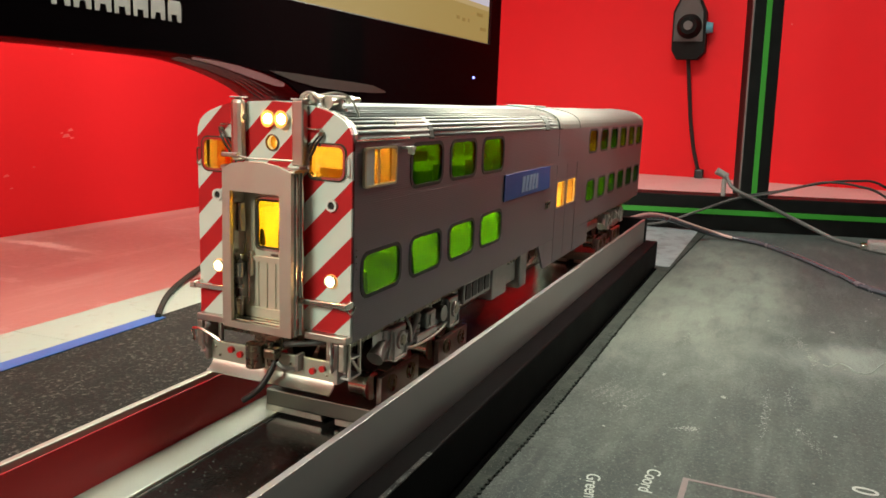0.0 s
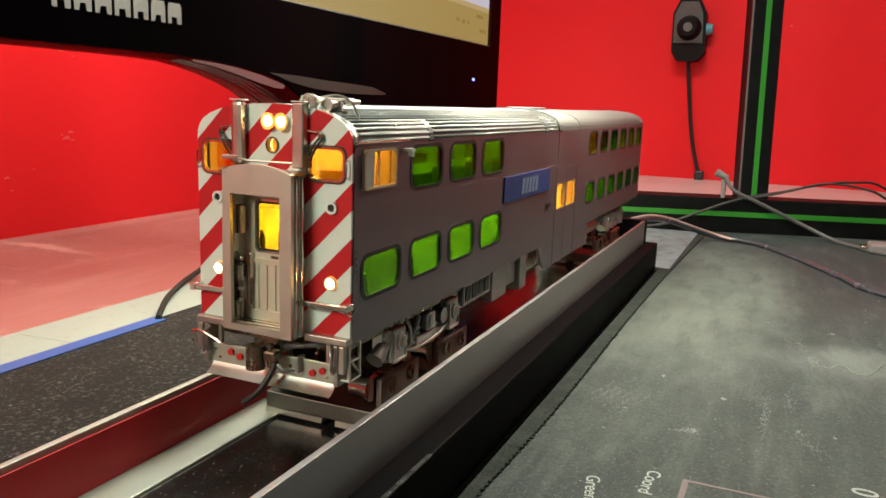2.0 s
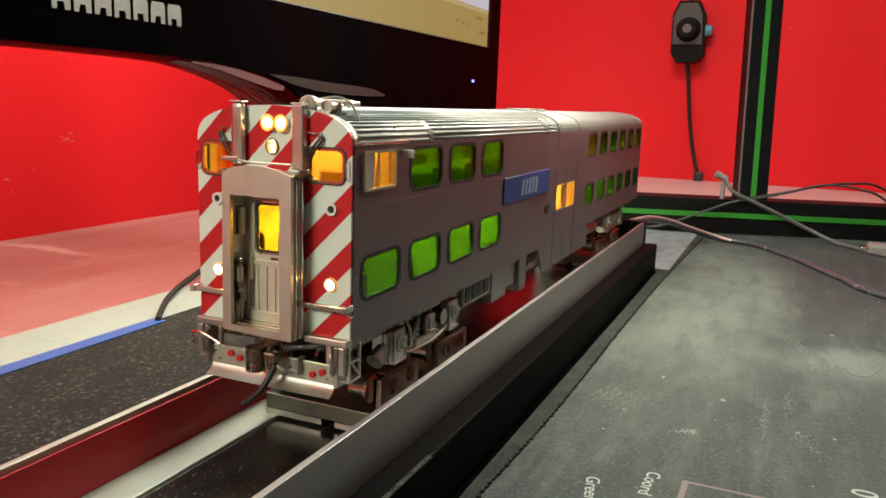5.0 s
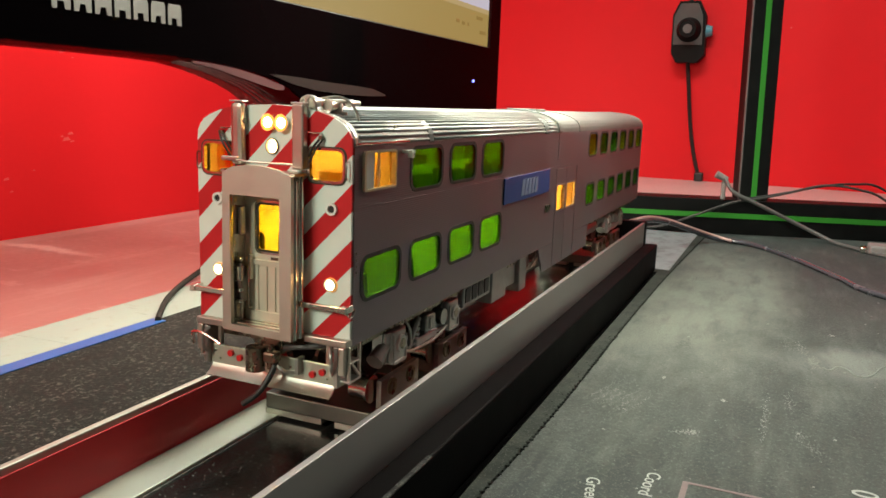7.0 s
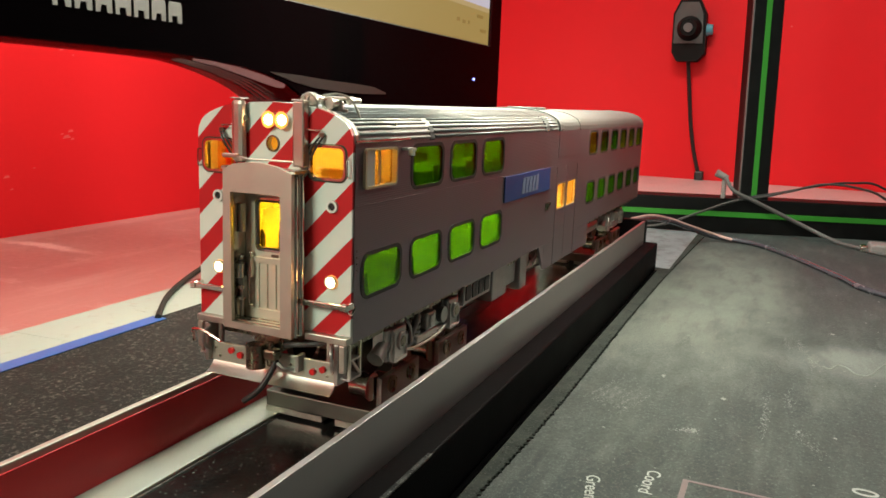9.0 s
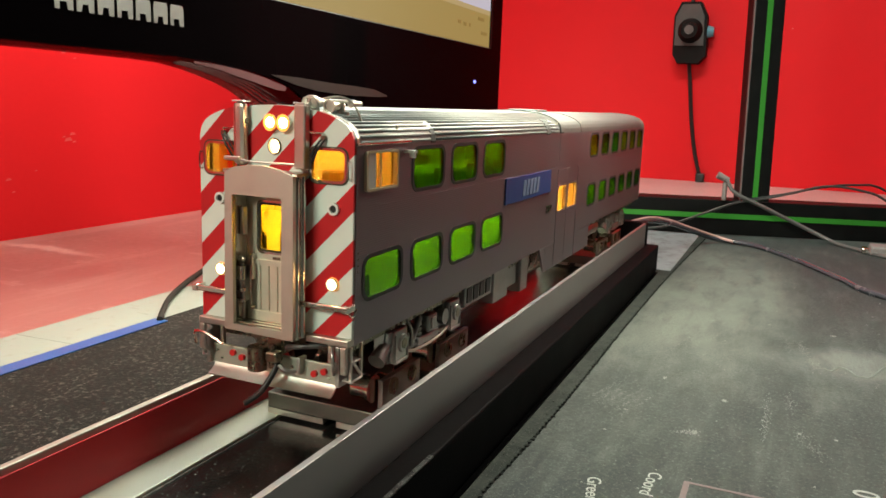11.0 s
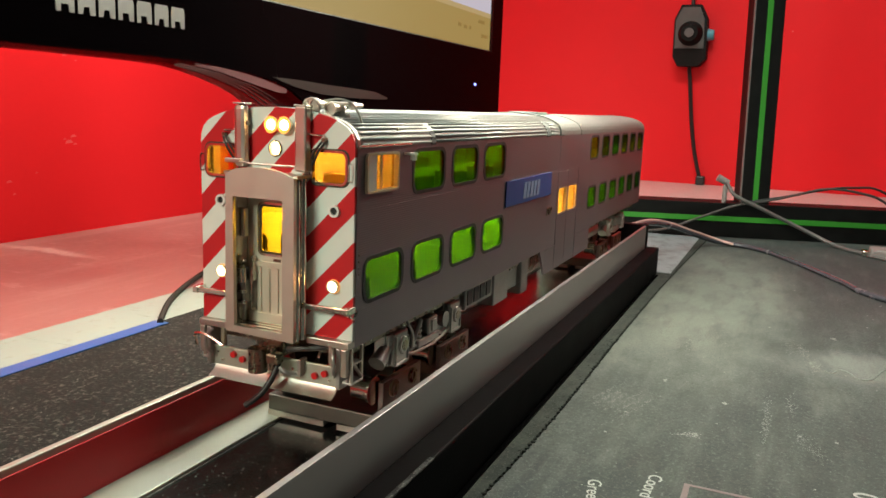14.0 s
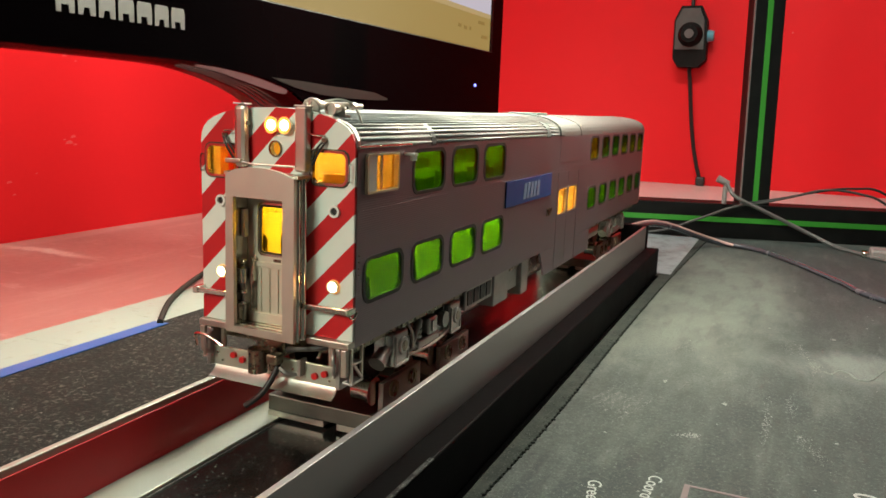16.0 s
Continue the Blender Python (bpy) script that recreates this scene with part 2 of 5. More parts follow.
def prism(profile, axis, a, b, bm=None):
    """Extrudes a closed 2D outline along an axis from a to b. axis x: (y, z); y: (x, z); z: (x, y)."""
    bm = bm or bmesh.new()

    def at(p, t):
        return {"x": (t, p[0], p[1]), "y": (p[0], t, p[1]), "z": (p[0], p[1], t)}[axis]
    lo, hi = [bm.verts.new(at(p, a)) for p in profile], [bm.verts.new(at(p, b)) for p in profile]
    k = len(profile)
    for i in range(k):
        bm.faces.new((lo[i], lo[(i + 1) % k], hi[(i + 1) % k], hi[i]))
    bm.faces.new(lo[::-1])
    bm.faces.new(hi)
    return bm


def rounded(u0, u1, v0, v1, r, n=5):
    out = []
    for cu, cv, a in ((u1 - r, v1 - r, 0), (u0 + r, v1 - r, 90), (u0 + r, v0 + r, 180), (u1 - r, v0 + r, 270)):
        for i in range(n + 1):
            t = radians(a + 90 * i / n)
            out.append((cu + r * math.cos(t), cv + r * math.sin(t)))
    return out


def ring(outer, inner, axis, a, b, bm=None):
    """A closed frame between two outlines with the same number of points, from depth a to b."""
    bm = bm or bmesh.new()

    def at(p, t):
        return {"x": (t, p[0], p[1]), "y": (p[0], t, p[1]), "z": (p[0], p[1], t)}[axis]
    o0, o1, i0, i1 = ([bm.verts.new(at(p, t)) for p in ps] for ps, t in ((outer, a), (outer, b), (inner, a), (inner, b)))
    k = len(outer)
    for i in range(k):
        j = (i + 1) % k
        for q in ((o0[i], o0[j], o1[j], o1[i]), (i0[i], i1[i], i1[j], i0[j]), (o0[i], i0[i], i0[j], o0[j]), (o1[i], o1[j], i1[j], i1[i])):
            bm.faces.new(q)
    return bm


def pierced(u0, u1, v0, v1, holes, axis, a, b, bm=None):
    """A wall with rounded openings right through it. holes: (u0, u1, v0, v1, r)."""
    bm = bm or bmesh.new()
    us = sorted({u0, u1, *[h[0] for h in holes], *[h[1] for h in holes]})
    vs = sorted({v0, v1, *[h[2] for h in holes], *[h[3] for h in holes]})

    def at(p, t):
        return {"x": (t, p[0], p[1]), "y": (p[0], t, p[1])}[axis]
    for t in (a, b):
        for i in range(len(us) - 1):
            for j in range(len(vs) - 1):
                cu, cv = (us[i] + us[i + 1]) / 2, (vs[j] + vs[j + 1]) / 2
                if any(h[0] < cu < h[1] and h[2] < cv < h[3] for h in holes):
                    continue
                bm.faces.new([bm.verts.new(at(p, t)) for p in ((us[i], vs[j]), (us[i + 1], vs[j]), (us[i + 1], vs[j + 1]), (us[i], vs[j + 1]))])
        for h in holes:
            pts = rounded(*h)
            k = len(pts) // 4
            for c, corner in enumerate(((h[1], h[3]), (h[0], h[3]), (h[0], h[2]), (h[1], h[2]))):
                for i in range(k - 1):
                    bm.faces.new([bm.verts.new(at(p, t)) for p in (corner, pts[c * k + i], pts[c * k + i + 1])])
    for h in holes:
        pts = rounded(*h)
        for i in range(len(pts)):
            p, q = pts[i], pts[(i + 1) % len(pts)]
            bm.faces.new([bm.verts.new(at(*w)) for w in ((p, a), (q, a), (q, b), (p, b))])
    for p, q in (((u0, v0), (u1, v0)), ((u1, v0), (u1, v1)), ((u1, v1), (u0, v1)), ((u0, v1), (u0, v0))):
        bm.faces.new([bm.verts.new(at(*w)) for w in ((p, a), (q, a), (q, b), (p, b))])
    bmesh.ops.remove_doubles(bm, verts=bm.verts, dist=1e-6)
    return bm


def ball(c, r, seg=16, rings=10, bm=None):
    bm = bm or bmesh.new()
    bmesh.ops.create_uvsphere(bm, u_segments=seg, v_segments=rings, radius=r, matrix=Matrix.Translation(c))
    return bm


def setting(name, bm, material, label, category):
    return tagged(part(name, bm, material), label, category, kind="structure")


# ---- room ----
TABLE = -0.033
setting("wall_left", box(-0.72, -0.60, -2.2, 1.87, -0.85, 1.72), REDWALL, "bright red painted wall behind the bench", "wall")
setting("wall_back", box(-0.60, 1.12, 1.75, 1.87, -0.85, 1.72), REDWALL, "bright red painted wall at the bench's end", "wall")
# two unseen walls, added dark and pale to shape the reflected light
setting("added_wall_right", box(1.0, 1.12, -2.2, 1.75, -0.85, 1.72), DIMWALL, "unseen dark wall, added to keep reflections dark", "wall")
setting("added_wall_front", box(-0.60, 1.12, -2.32, -2.2, -0.85, 1.72), PLAINWALL, "unseen pale grey wall, added to brighten reflections", "wall")
setting("ceiling", box(-0.72, 1.12, -2.32, 1.87, 1.72, 1.80), mat("ceiling_paint", (0.7, 0.7, 0.68), 0.7, 0, 0.03, 4), "plain white ceiling", "ceiling")
setting("floor", box(-0.72, 1.12, -2.32, 1.87, -0.93, -0.85), FLOORMAT, "plain grey floor under the bench", "floor")


SCUFF = mat("pale_scuff", (0.80, 0.10, 0.10), 0.6)
for y, z, r in ((0.432, 0.1690, 0.0035), (0.447, 0.1640, 0.002), (0.439, 0.0780, 0.0045), (0.433, 0.0714, 0.006), (0.441, 0.0690, 0.003), (0.427, 0.0750, 0.0025), (0.354, 0.0310, 0.004), (0.359, 0.0173, 0.0025), (0.388, 0.0386, 0.002)):
    part("scuff", prism([(y - r, z - r * 0.3), (y + r * 0.9, z - r * 0.1), (y + r * 0.4, z + r * 0.5), (y - r * 0.6, z + r * 0.3)], "x", -0.6001, -0.5998), SCUFF, bpy.data.objects["wall_left"])

part("scuff", prism([(0.134, 0.3215), (0.138, 0.3208), (0.139, 0.3240), (0.1355, 0.3250)], "y", 1.7498, 1.7502), SCUFF, bpy.data.objects["wall_back"])


def workbench():
    t = thing("workbench", "workbench with a dusty laminate top, reddened for the wall's reflection", "workbench")
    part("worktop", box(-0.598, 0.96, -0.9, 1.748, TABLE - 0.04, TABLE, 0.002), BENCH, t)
    for x in (-0.5, 0.88):
        for y in (-0.8, 1.6):
            part("leg", box(x - 0.035, x + 0.035, y - 0.035, y + 0.035, -0.85, TABLE - 0.04, 0.003), BLACKSATIN, t)


workbench()


def specks(m, layers):
    """Adds pale specks of given density, size and colour to a material."""
    nt = m.node_tree
    b = nt.nodes["Principled BSDF"]
    src = b.inputs["Base Color"].links[0].from_socket
    tc = nt.nodes.new("ShaderNodeTexCoord")
    for scale, cut, col in layers:
        v = nt.nodes.new("ShaderNodeTexVoronoi")
        v.inputs["Scale"].default_value = scale
        lt = nt.nodes.new("ShaderNodeMapRange")
        lt.inputs["From Min"].default_value, lt.inputs["From Max"].default_value = cut, cut * 0.5
        mix = nt.nodes.new("ShaderNodeMix")
        mix.data_type = "RGBA"
        mix.inputs["B"].default_value = col + (1,)
        nt.links.new(tc.outputs["Object"], v.inputs["Vector"])
        nt.links.new(v.outputs["Distance"], lt.inputs["Value"])
        nt.links.new(lt.outputs["Result"], mix.inputs["Factor"])
        nt.links.new(src, mix.inputs["A"])
        src = mix.outputs["Result"]
    nt.links.new(src, b.inputs["Base Color"])
    return m


def smears(m, turn, stretch, colour, amount, low, high):
    """Wiped streaks of dust across a surface."""
    nt = m.node_tree
    b = nt.nodes["Principled BSDF"]
    src = b.inputs["Base Color"].links[0].from_socket
    tc, mp, nz = nt.nodes.new("ShaderNodeTexCoord"), nt.nodes.new("ShaderNodeMapping"), nt.nodes.new("ShaderNodeTexNoise")
    mp.inputs["Rotation"].default_value = (0, 0, radians(turn))
    mp.inputs["Scale"].default_value = stretch
    nz.inputs["Scale"].default_value, nz.inputs["Detail"].default_value, nz.inputs["Roughness"].default_value = 1.0, 9, 0.62
    r, mix = nt.nodes.new("ShaderNodeMapRange"), nt.nodes.new("ShaderNodeMix")
    r.inputs["From Min"].default_value, r.inputs["From Max"].default_value, r.inputs["To Max"].default_value = low, high, amount
    mix.data_type = "RGBA"
    mix.inputs["B"].default_value = colour + (1,)
    nt.links.new(tc.outputs["Object"], mp.inputs["Vector"])
    nt.links.new(mp.outputs["Vector"], nz.inputs["Vector"])
    nt.links.new(nz.outputs["Fac"], r.inputs["Value"])
    nt.links.new(r.outputs["Result"], mix.inputs["Factor"])
    nt.links.new(src, mix.inputs["A"])
    nt.links.new(mix.outputs["Result"], b.inputs["Base Color"])


def speckle_mat():
    """Black rubber with pale crumbs of two sizes."""
    m = mat("speckled_rubber", (0.014, 0.0145, 0.0135), 0.85, 0, 0.4, 40, 0.7, 520, 0, 0.0, spec=0.15)
    smears(m, 25, (330, 260, 1), (0.105, 0.102, 0.090), 0.9, 0.53, 0.70)
    smears(m, -20, (620, 700, 1), (0.22, 0.21, 0.185), 0.85, 0.60, 0.72)
    smears(m, 10, (38, 30, 1), (0.011, 0.0115, 0.011), 0.75, 0.46, 0.60)
    return specks(m, ((70, 0.045, (0.24, 0.24, 0.22)),))


SPECKLE = speckle_mat()
tagged(part("rubber_mat", box(-0.2385, 0.0600, -0.8, 0.83, TABLE + 0.0002, -0.0311, 0.0006), SPECKLE), "black rubber mat with pale crumbs lying on the bench", "mat")
cs = thing("card_strip", "creased white card strip lying along the mat", "card")
for ya, yb, dz in ((-0.8, 0.118, 0.0), (0.1181, 0.262, 0.0001), (0.2621, 0.80, 0.0)):
    part("card_sheet", prism([(-0.292, ya), (-0.2395, ya + 0.004), (-0.2395, yb + 0.004), (-0.292, yb)], "z", TABLE + 0.0002, -0.0318 + dz), CARD, cs)
tagged(part("masking_tape", box(-0.2405, -0.2285, -0.8, 0.189, -0.0306, -0.0302), TAPE), "blue masking tape along the mat's edge", "tape")


def cutting_mat():
    """The chalk-dusted grey mat with printed words, a hemmed edge strip and marks."""
    m = specks(mat("chalky_mat", (0.035, 0.042, 0.0425), 0.8, 0, 0.2, 16, 0.6, 260, 0, 0.45, (0.10, 0.11, 0.098), 0.2), ((900, 0.30, (0.085, 0.094, 0.088)), (110, 0.04, (0.24, 0.25, 0.24))))
    t = thing("cutting_mat", "worn grey cutting mat with chalk dust and faded printing", "mat")
    # darker than the sheet: the stand's shadow is put into the hem's colour
    shaded_hem = specks(mat("shaded_hem_cloth", (0.024, 0.028, 0.026), 0.9, 0, 0.4, 60, 0.8, 420, 0, 0.4, (0.055, 0.060, 0.052), 0.15), ((700, 0.3, (0.060, 0.065, 0.056)),))
    # the hem wanders a little along the mat
    hem = [(0.0570, -0.7), (0.0588, -0.05), (0.0597, 0.055), (0.0612, 0.0945), (0.0630, 0.18), (0.0627, 0.34), (0.0646, 0.536), (0.0720, 0.793), (0.0780, 0.93)]
    line = [(p.x, p.y) for p in spline([(x, y, 0) for x, y in hem], 10)]
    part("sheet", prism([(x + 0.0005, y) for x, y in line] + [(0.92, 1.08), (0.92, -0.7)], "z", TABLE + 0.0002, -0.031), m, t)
    part("edge_strip", prism([(x - 0.0005, y) for x, y in line] + [(0.0532, 0.93), (0.0532, -0.7)], "z", TABLE + 0.0002, -0.0305), shaded_hem, t, "frayed hem strip, darkened to paint in the stand's shadow")
    part("hem_groove", prism([(x - 0.0007, y) for x, y in line] + [(x + 0.0007, y) for x, y in line[::-1]], "z", TABLE + 0.0001, -0.0324), CABLE, t)
    # worn stitches bridge the groove, with a few frayed threads
    random.seed(11)
    thread = mat("dark_hem_thread", (0.020, 0.023, 0.021), 0.9, 0, 0.5, 300, 0.3, 900, spec=0.1)
    y = -0.10

    def hem_x(v):
        i = max(k for k in range(len(line) - 1) if line[k][1] <= v)
        (xa, ya), (xb, yb) = line[i], line[i + 1]
        return xa + (xb - xa) * (v - ya) / (yb - ya)
    for i in range(215):
        y += random.uniform(0.0030, 0.0056)
        x, l = hem_x(y) + random.uniform(-0.0012, -0.0006), random.uniform(0.0012, 0.0028)
        part("stitch", prism([(x, y), (x + random.uniform(0.0014, 0.0022), y + 0.0006), (x + random.uniform(0.0014, 0.0021), y + l), (x + 0.0002, y + l * 0.9)], "z", -0.0324, random.uniform(-0.0306, -0.0301)), thread, t)
    for i in range(90):
        y = random.uniform(0.02, 0.75)
        x = hem_x(y) - random.uniform(0.0005, 0.006)
        a = random.uniform(0, 6.28)
        r = random.uniform(0.0006, 0.0018)
        part("loose_thread", rod((x, y, -0.0303), (x + r * math.cos(a), y + 2 * r * math.sin(a), random.uniform(-0.0303, -0.0297)), 0.00016, 4), shaded_hem, t)
    return t, m


CMAT, CHALKY = cutting_mat()


def dust_light_patch(m, centre, radii, colour, amount, ragged=0.04):
    """A soft, ragged patch of dust, wear or painted light at one place."""
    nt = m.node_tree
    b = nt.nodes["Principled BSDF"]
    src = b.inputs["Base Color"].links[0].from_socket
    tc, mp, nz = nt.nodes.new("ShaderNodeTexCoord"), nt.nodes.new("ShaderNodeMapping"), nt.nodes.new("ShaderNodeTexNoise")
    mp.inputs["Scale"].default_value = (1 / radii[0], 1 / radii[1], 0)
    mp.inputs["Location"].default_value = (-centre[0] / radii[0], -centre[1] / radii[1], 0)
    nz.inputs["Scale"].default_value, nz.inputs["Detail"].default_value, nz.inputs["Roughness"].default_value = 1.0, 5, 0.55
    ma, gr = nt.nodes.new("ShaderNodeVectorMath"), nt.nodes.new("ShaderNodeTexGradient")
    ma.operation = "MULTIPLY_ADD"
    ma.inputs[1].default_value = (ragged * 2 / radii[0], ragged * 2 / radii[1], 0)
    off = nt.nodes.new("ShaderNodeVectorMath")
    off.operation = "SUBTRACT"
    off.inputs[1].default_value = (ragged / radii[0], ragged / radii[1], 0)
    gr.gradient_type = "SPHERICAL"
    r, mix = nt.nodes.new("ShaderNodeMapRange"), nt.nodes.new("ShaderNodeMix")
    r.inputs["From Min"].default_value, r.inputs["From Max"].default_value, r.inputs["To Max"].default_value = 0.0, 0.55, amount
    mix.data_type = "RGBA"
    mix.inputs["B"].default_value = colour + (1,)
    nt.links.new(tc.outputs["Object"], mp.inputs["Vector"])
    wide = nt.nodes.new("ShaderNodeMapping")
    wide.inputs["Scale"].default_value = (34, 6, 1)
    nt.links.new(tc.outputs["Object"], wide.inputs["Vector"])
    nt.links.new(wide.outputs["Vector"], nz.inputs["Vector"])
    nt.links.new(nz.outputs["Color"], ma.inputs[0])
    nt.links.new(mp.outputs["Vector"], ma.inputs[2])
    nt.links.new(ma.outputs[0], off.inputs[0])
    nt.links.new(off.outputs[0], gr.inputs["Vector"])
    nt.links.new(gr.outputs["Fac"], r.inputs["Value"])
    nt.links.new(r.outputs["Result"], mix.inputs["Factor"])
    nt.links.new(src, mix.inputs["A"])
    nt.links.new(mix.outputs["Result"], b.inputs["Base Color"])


# these two paint in the mat's uneven light, along with chalk
dust_light_patch(CHALKY, (0.240, 0.62), (0.115, 0.26), (0.040, 0.034, 0.038), 0.7)
dust_light_patch(CHALKY, (0.110, 0.50), (0.085, 0.34), (0.150, 0.163, 0.146), 0.62)
# pale chalk band
dust_light_patch(CHALKY, (0.240, 0.345), (0.085, 0.035), (0.125, 0.136, 0.130), 0.6, 0.02)
# darker foreground: the light's fall-off put into the colour
dust_light_patch(CHALKY, (0.180, 0.150), (0.14, 0.12), (0.034, 0.040, 0.036), 0.35)
# pale chalk patch
dust_light_patch(CHALKY, (0.215, 0.330), (0.060, 0.050), (0.135, 0.146, 0.140), 0.55, 0.012)
# bench paler towards the card strip
dust_light_patch(BENCH, (-0.30, 0.15), (0.13, 0.60), (0.34, 0.150, 0.138), 0.7, 0.03)
# dust streak, and dust along the wall
dust_light_patch(BENCH, (-0.53, 0.335), (0.085, 0.012), (0.62, 0.44, 0.42), 0.7, 0.015)
dust_light_patch(BENCH, (-0.585, 0.50), (0.022, 0.40), (0.45, 0.24, 0.225), 0.4, 0.014)
# far end: dust, plus brightness painted in where little light reaches
dust_light_patch(BENCH, (0.05, 1.50), (0.60, 0.55), (0.72, 0.66, 0.65), 0.95, 0.05)
smears(CHALKY, 8, (90, 16, 1), (0.125, 0.136, 0.121), 0.40, 0.48, 0.78)
smears(CHALKY, 60, (14, 9, 1), (0.026, 0.031, 0.031), 0.55, 0.45, 0.66)
smears(CHALKY, 30, (520, 420, 1), (0.140, 0.150, 0.140), 0.55, 0.54, 0.72)
smears(CHALKY, -40, (900, 900, 1), (0.012, 0.014, 0.014), 0.6, 0.52, 0.70)
smears(CHALKY, -12, (70, 15, 1), (0.032, 0.036, 0.033), 0.5, 0.5, 0.7)
smears(BENCH, -12, (30, 5, 1), (0.58, 0.40, 0.38), 0.35, 0.53, 0.78)
smears(BENCH, 35, (16, 42, 1), (0.62, 0.46, 0.44), 0.45, 0.60, 0.74)
smears(BENCH, 5, (240, 180, 1), (0.30, 0.10, 0.095), 0.45, 0.50, 0.68)
smears(CARD, 30, (120, 90, 1), (0.22, 0.23, 0.19), 0.7, 0.57, 0.72)
smears(CARD, 70, (30, 160, 1), (0.12, 0.12, 0.10), 0.6, 0.64, 0.72)


def lettering(name, text, size, m, material, parent=None, depth=0.0001):
    cu = bpy.data.curves.new(name, "FONT")
    cu.body, cu.size, cu.extrude = text, size, depth
    tmp = bpy.data.objects.new(name, cu)
    scene.collection.objects.link(tmp)
    me = bpy.data.meshes.new_from_object(tmp)
    bpy.data.objects.remove(tmp)
    me.materials.clear()
    me.materials.append(material)
    ob = new(name, me)
    ob.matrix_basis = m
    if parent:
        ob.parent = parent
    return ob


lettering("printed_word", "Green", 0.0086, pose(0.0955, 0.0968, -0.0309, 0, 0, -80), LETTER, CMAT)
lettering("printed_word", "Coord", 0.0086, pose(0.1192, 0.1146, -0.0309, 0, 0, -92), LETTER, CMAT)
lettering("printed_word", "0", 0.0150, pose(0.2020, 0.1410, -0.0309, 0, 0, -93), LETTER, CMAT)
for x0, x1, y0, y1 in ((0.1343, 0.1368, -0.1, 0.1124), (0.1368, 0.172, 0.1106, 0.1124)):
    part("printed_line", box(x0, x1, y0, y1, -0.0309, -0.0307), REDINK, CMAT)


# chalk marks and crumbs on the mat
CHALK = mat("chalk", (0.145, 0.155, 0.145), 0.9, 0, 0.4, 400)
FAINT = mat("faint_chalk", (0.105, 0.113, 0.104), 0.9, 0, 0.4, 300)
MARKS = [(0.1907, 0.326, 0.006, 0.022, 4, CHALK), (0.1836, 0.360, 0.005, 0.030, 6, CHALK), (0.1752, 0.366, 0.006, 0.035, 3, FAINT), (0.1645, 0.212, 0.0030, 0.056, 0, CHALK), (0.1277, 0.168, 0.008, 0.004, 25, CHALK), (0.1324, 0.170, 0.003, 0.005, 0, CHALK), (0.1423, 0.2245, 0.002, 0.003, 0, CHALK), (0.1064, 0.2475, 0.0016, 0.003, 0, CHALK), (0.205, 0.405, 0.003, 0.004, 0, CHALK), (0.186, 0.182, 0.006, 0.030, 20, FAINT), (0.176, 0.240, 0.003, 0.030, 3, FAINT)]
MARKS += [(0.078 + 0.0042 * k, 0.207 - 0.0030 * k, 0.0022, 0.034, -18, FAINT) for k in range(6)]
MARKS += [(0.108 + 0.0040 * k, 0.338 + 0.003 * k, 0.0022, 0.045, -14, FAINT) for k in range(5)]
for x, y, w, d, a, m_ in MARKS:
    bm_ = bmesh.new()
    for q in range(int(60 + 4.0e5 * w * d)):
        u, v, r = random.gauss(0, w / 2.6), random.gauss(0, d / 2.8), random.uniform(0.00012, 0.0004)
        bm_.faces.new([bm_.verts.new((u + r * math.cos(k), v + r * math.sin(k) * random.uniform(1.0, 2.2), 0.00002 * (q % 7))) for k in (0.3, 1.5, 2.9, 4.1, 5.3)])
    tagged(part("chalk_mark", bm_, m_, CMAT), kind="stuff").matrix_basis = pose(x, y, -0.03096, 0, 0, a)
part("chalk_line", hose([(0.1960, 0.3180, -0.0309), (0.2000, 0.3150, -0.0309), (0.2050, 0.3260, -0.0309), (0.2105, 0.3220, -0.0309), (0.2150, 0.3120, -0.0309), (0.2230, 0.3150, -0.0309), (0.2341, 0.3440, -0.0309), (0.25, 0.35, -0.0309)], 0.0005, 5, 8), CHALK, CMAT)
random.seed(4)
for k in range(60):
    x, y, r = random.uniform(0.08, 0.32), random.uniform(0.06, 0.6), random.uniform(0.0003, 0.0009)
    part("crumb", prism([(x - r, y - r * 0.7), (x + r * 0.8, y - r), (x + r, y + r * 0.6), (x - r * 0.5, y + r)], "z", -0.03099, -0.0307), CHALK if k % 9 else CABLE, CMAT)


# added pale sheet: stands in for the lit, worn mat beyond the stand
LITMAT = mat("lit_mat_tone", (0.17, 0.185, 0.20), 0.7, 0, 0.25, 30, 0.2, 300)
smears(LITMAT, 20, (60, 40, 1), (0.075, 0.080, 0.088), 0.7, 0.48, 0.64)
tagged(part("pale_mat_patch", box(-0.060, 0.0630, 0.580, 0.850, -0.0304, -0.0300, 0.0001), LITMAT), "pale grey-blue sheet standing in for the worn, brightly lit mat", "paper")


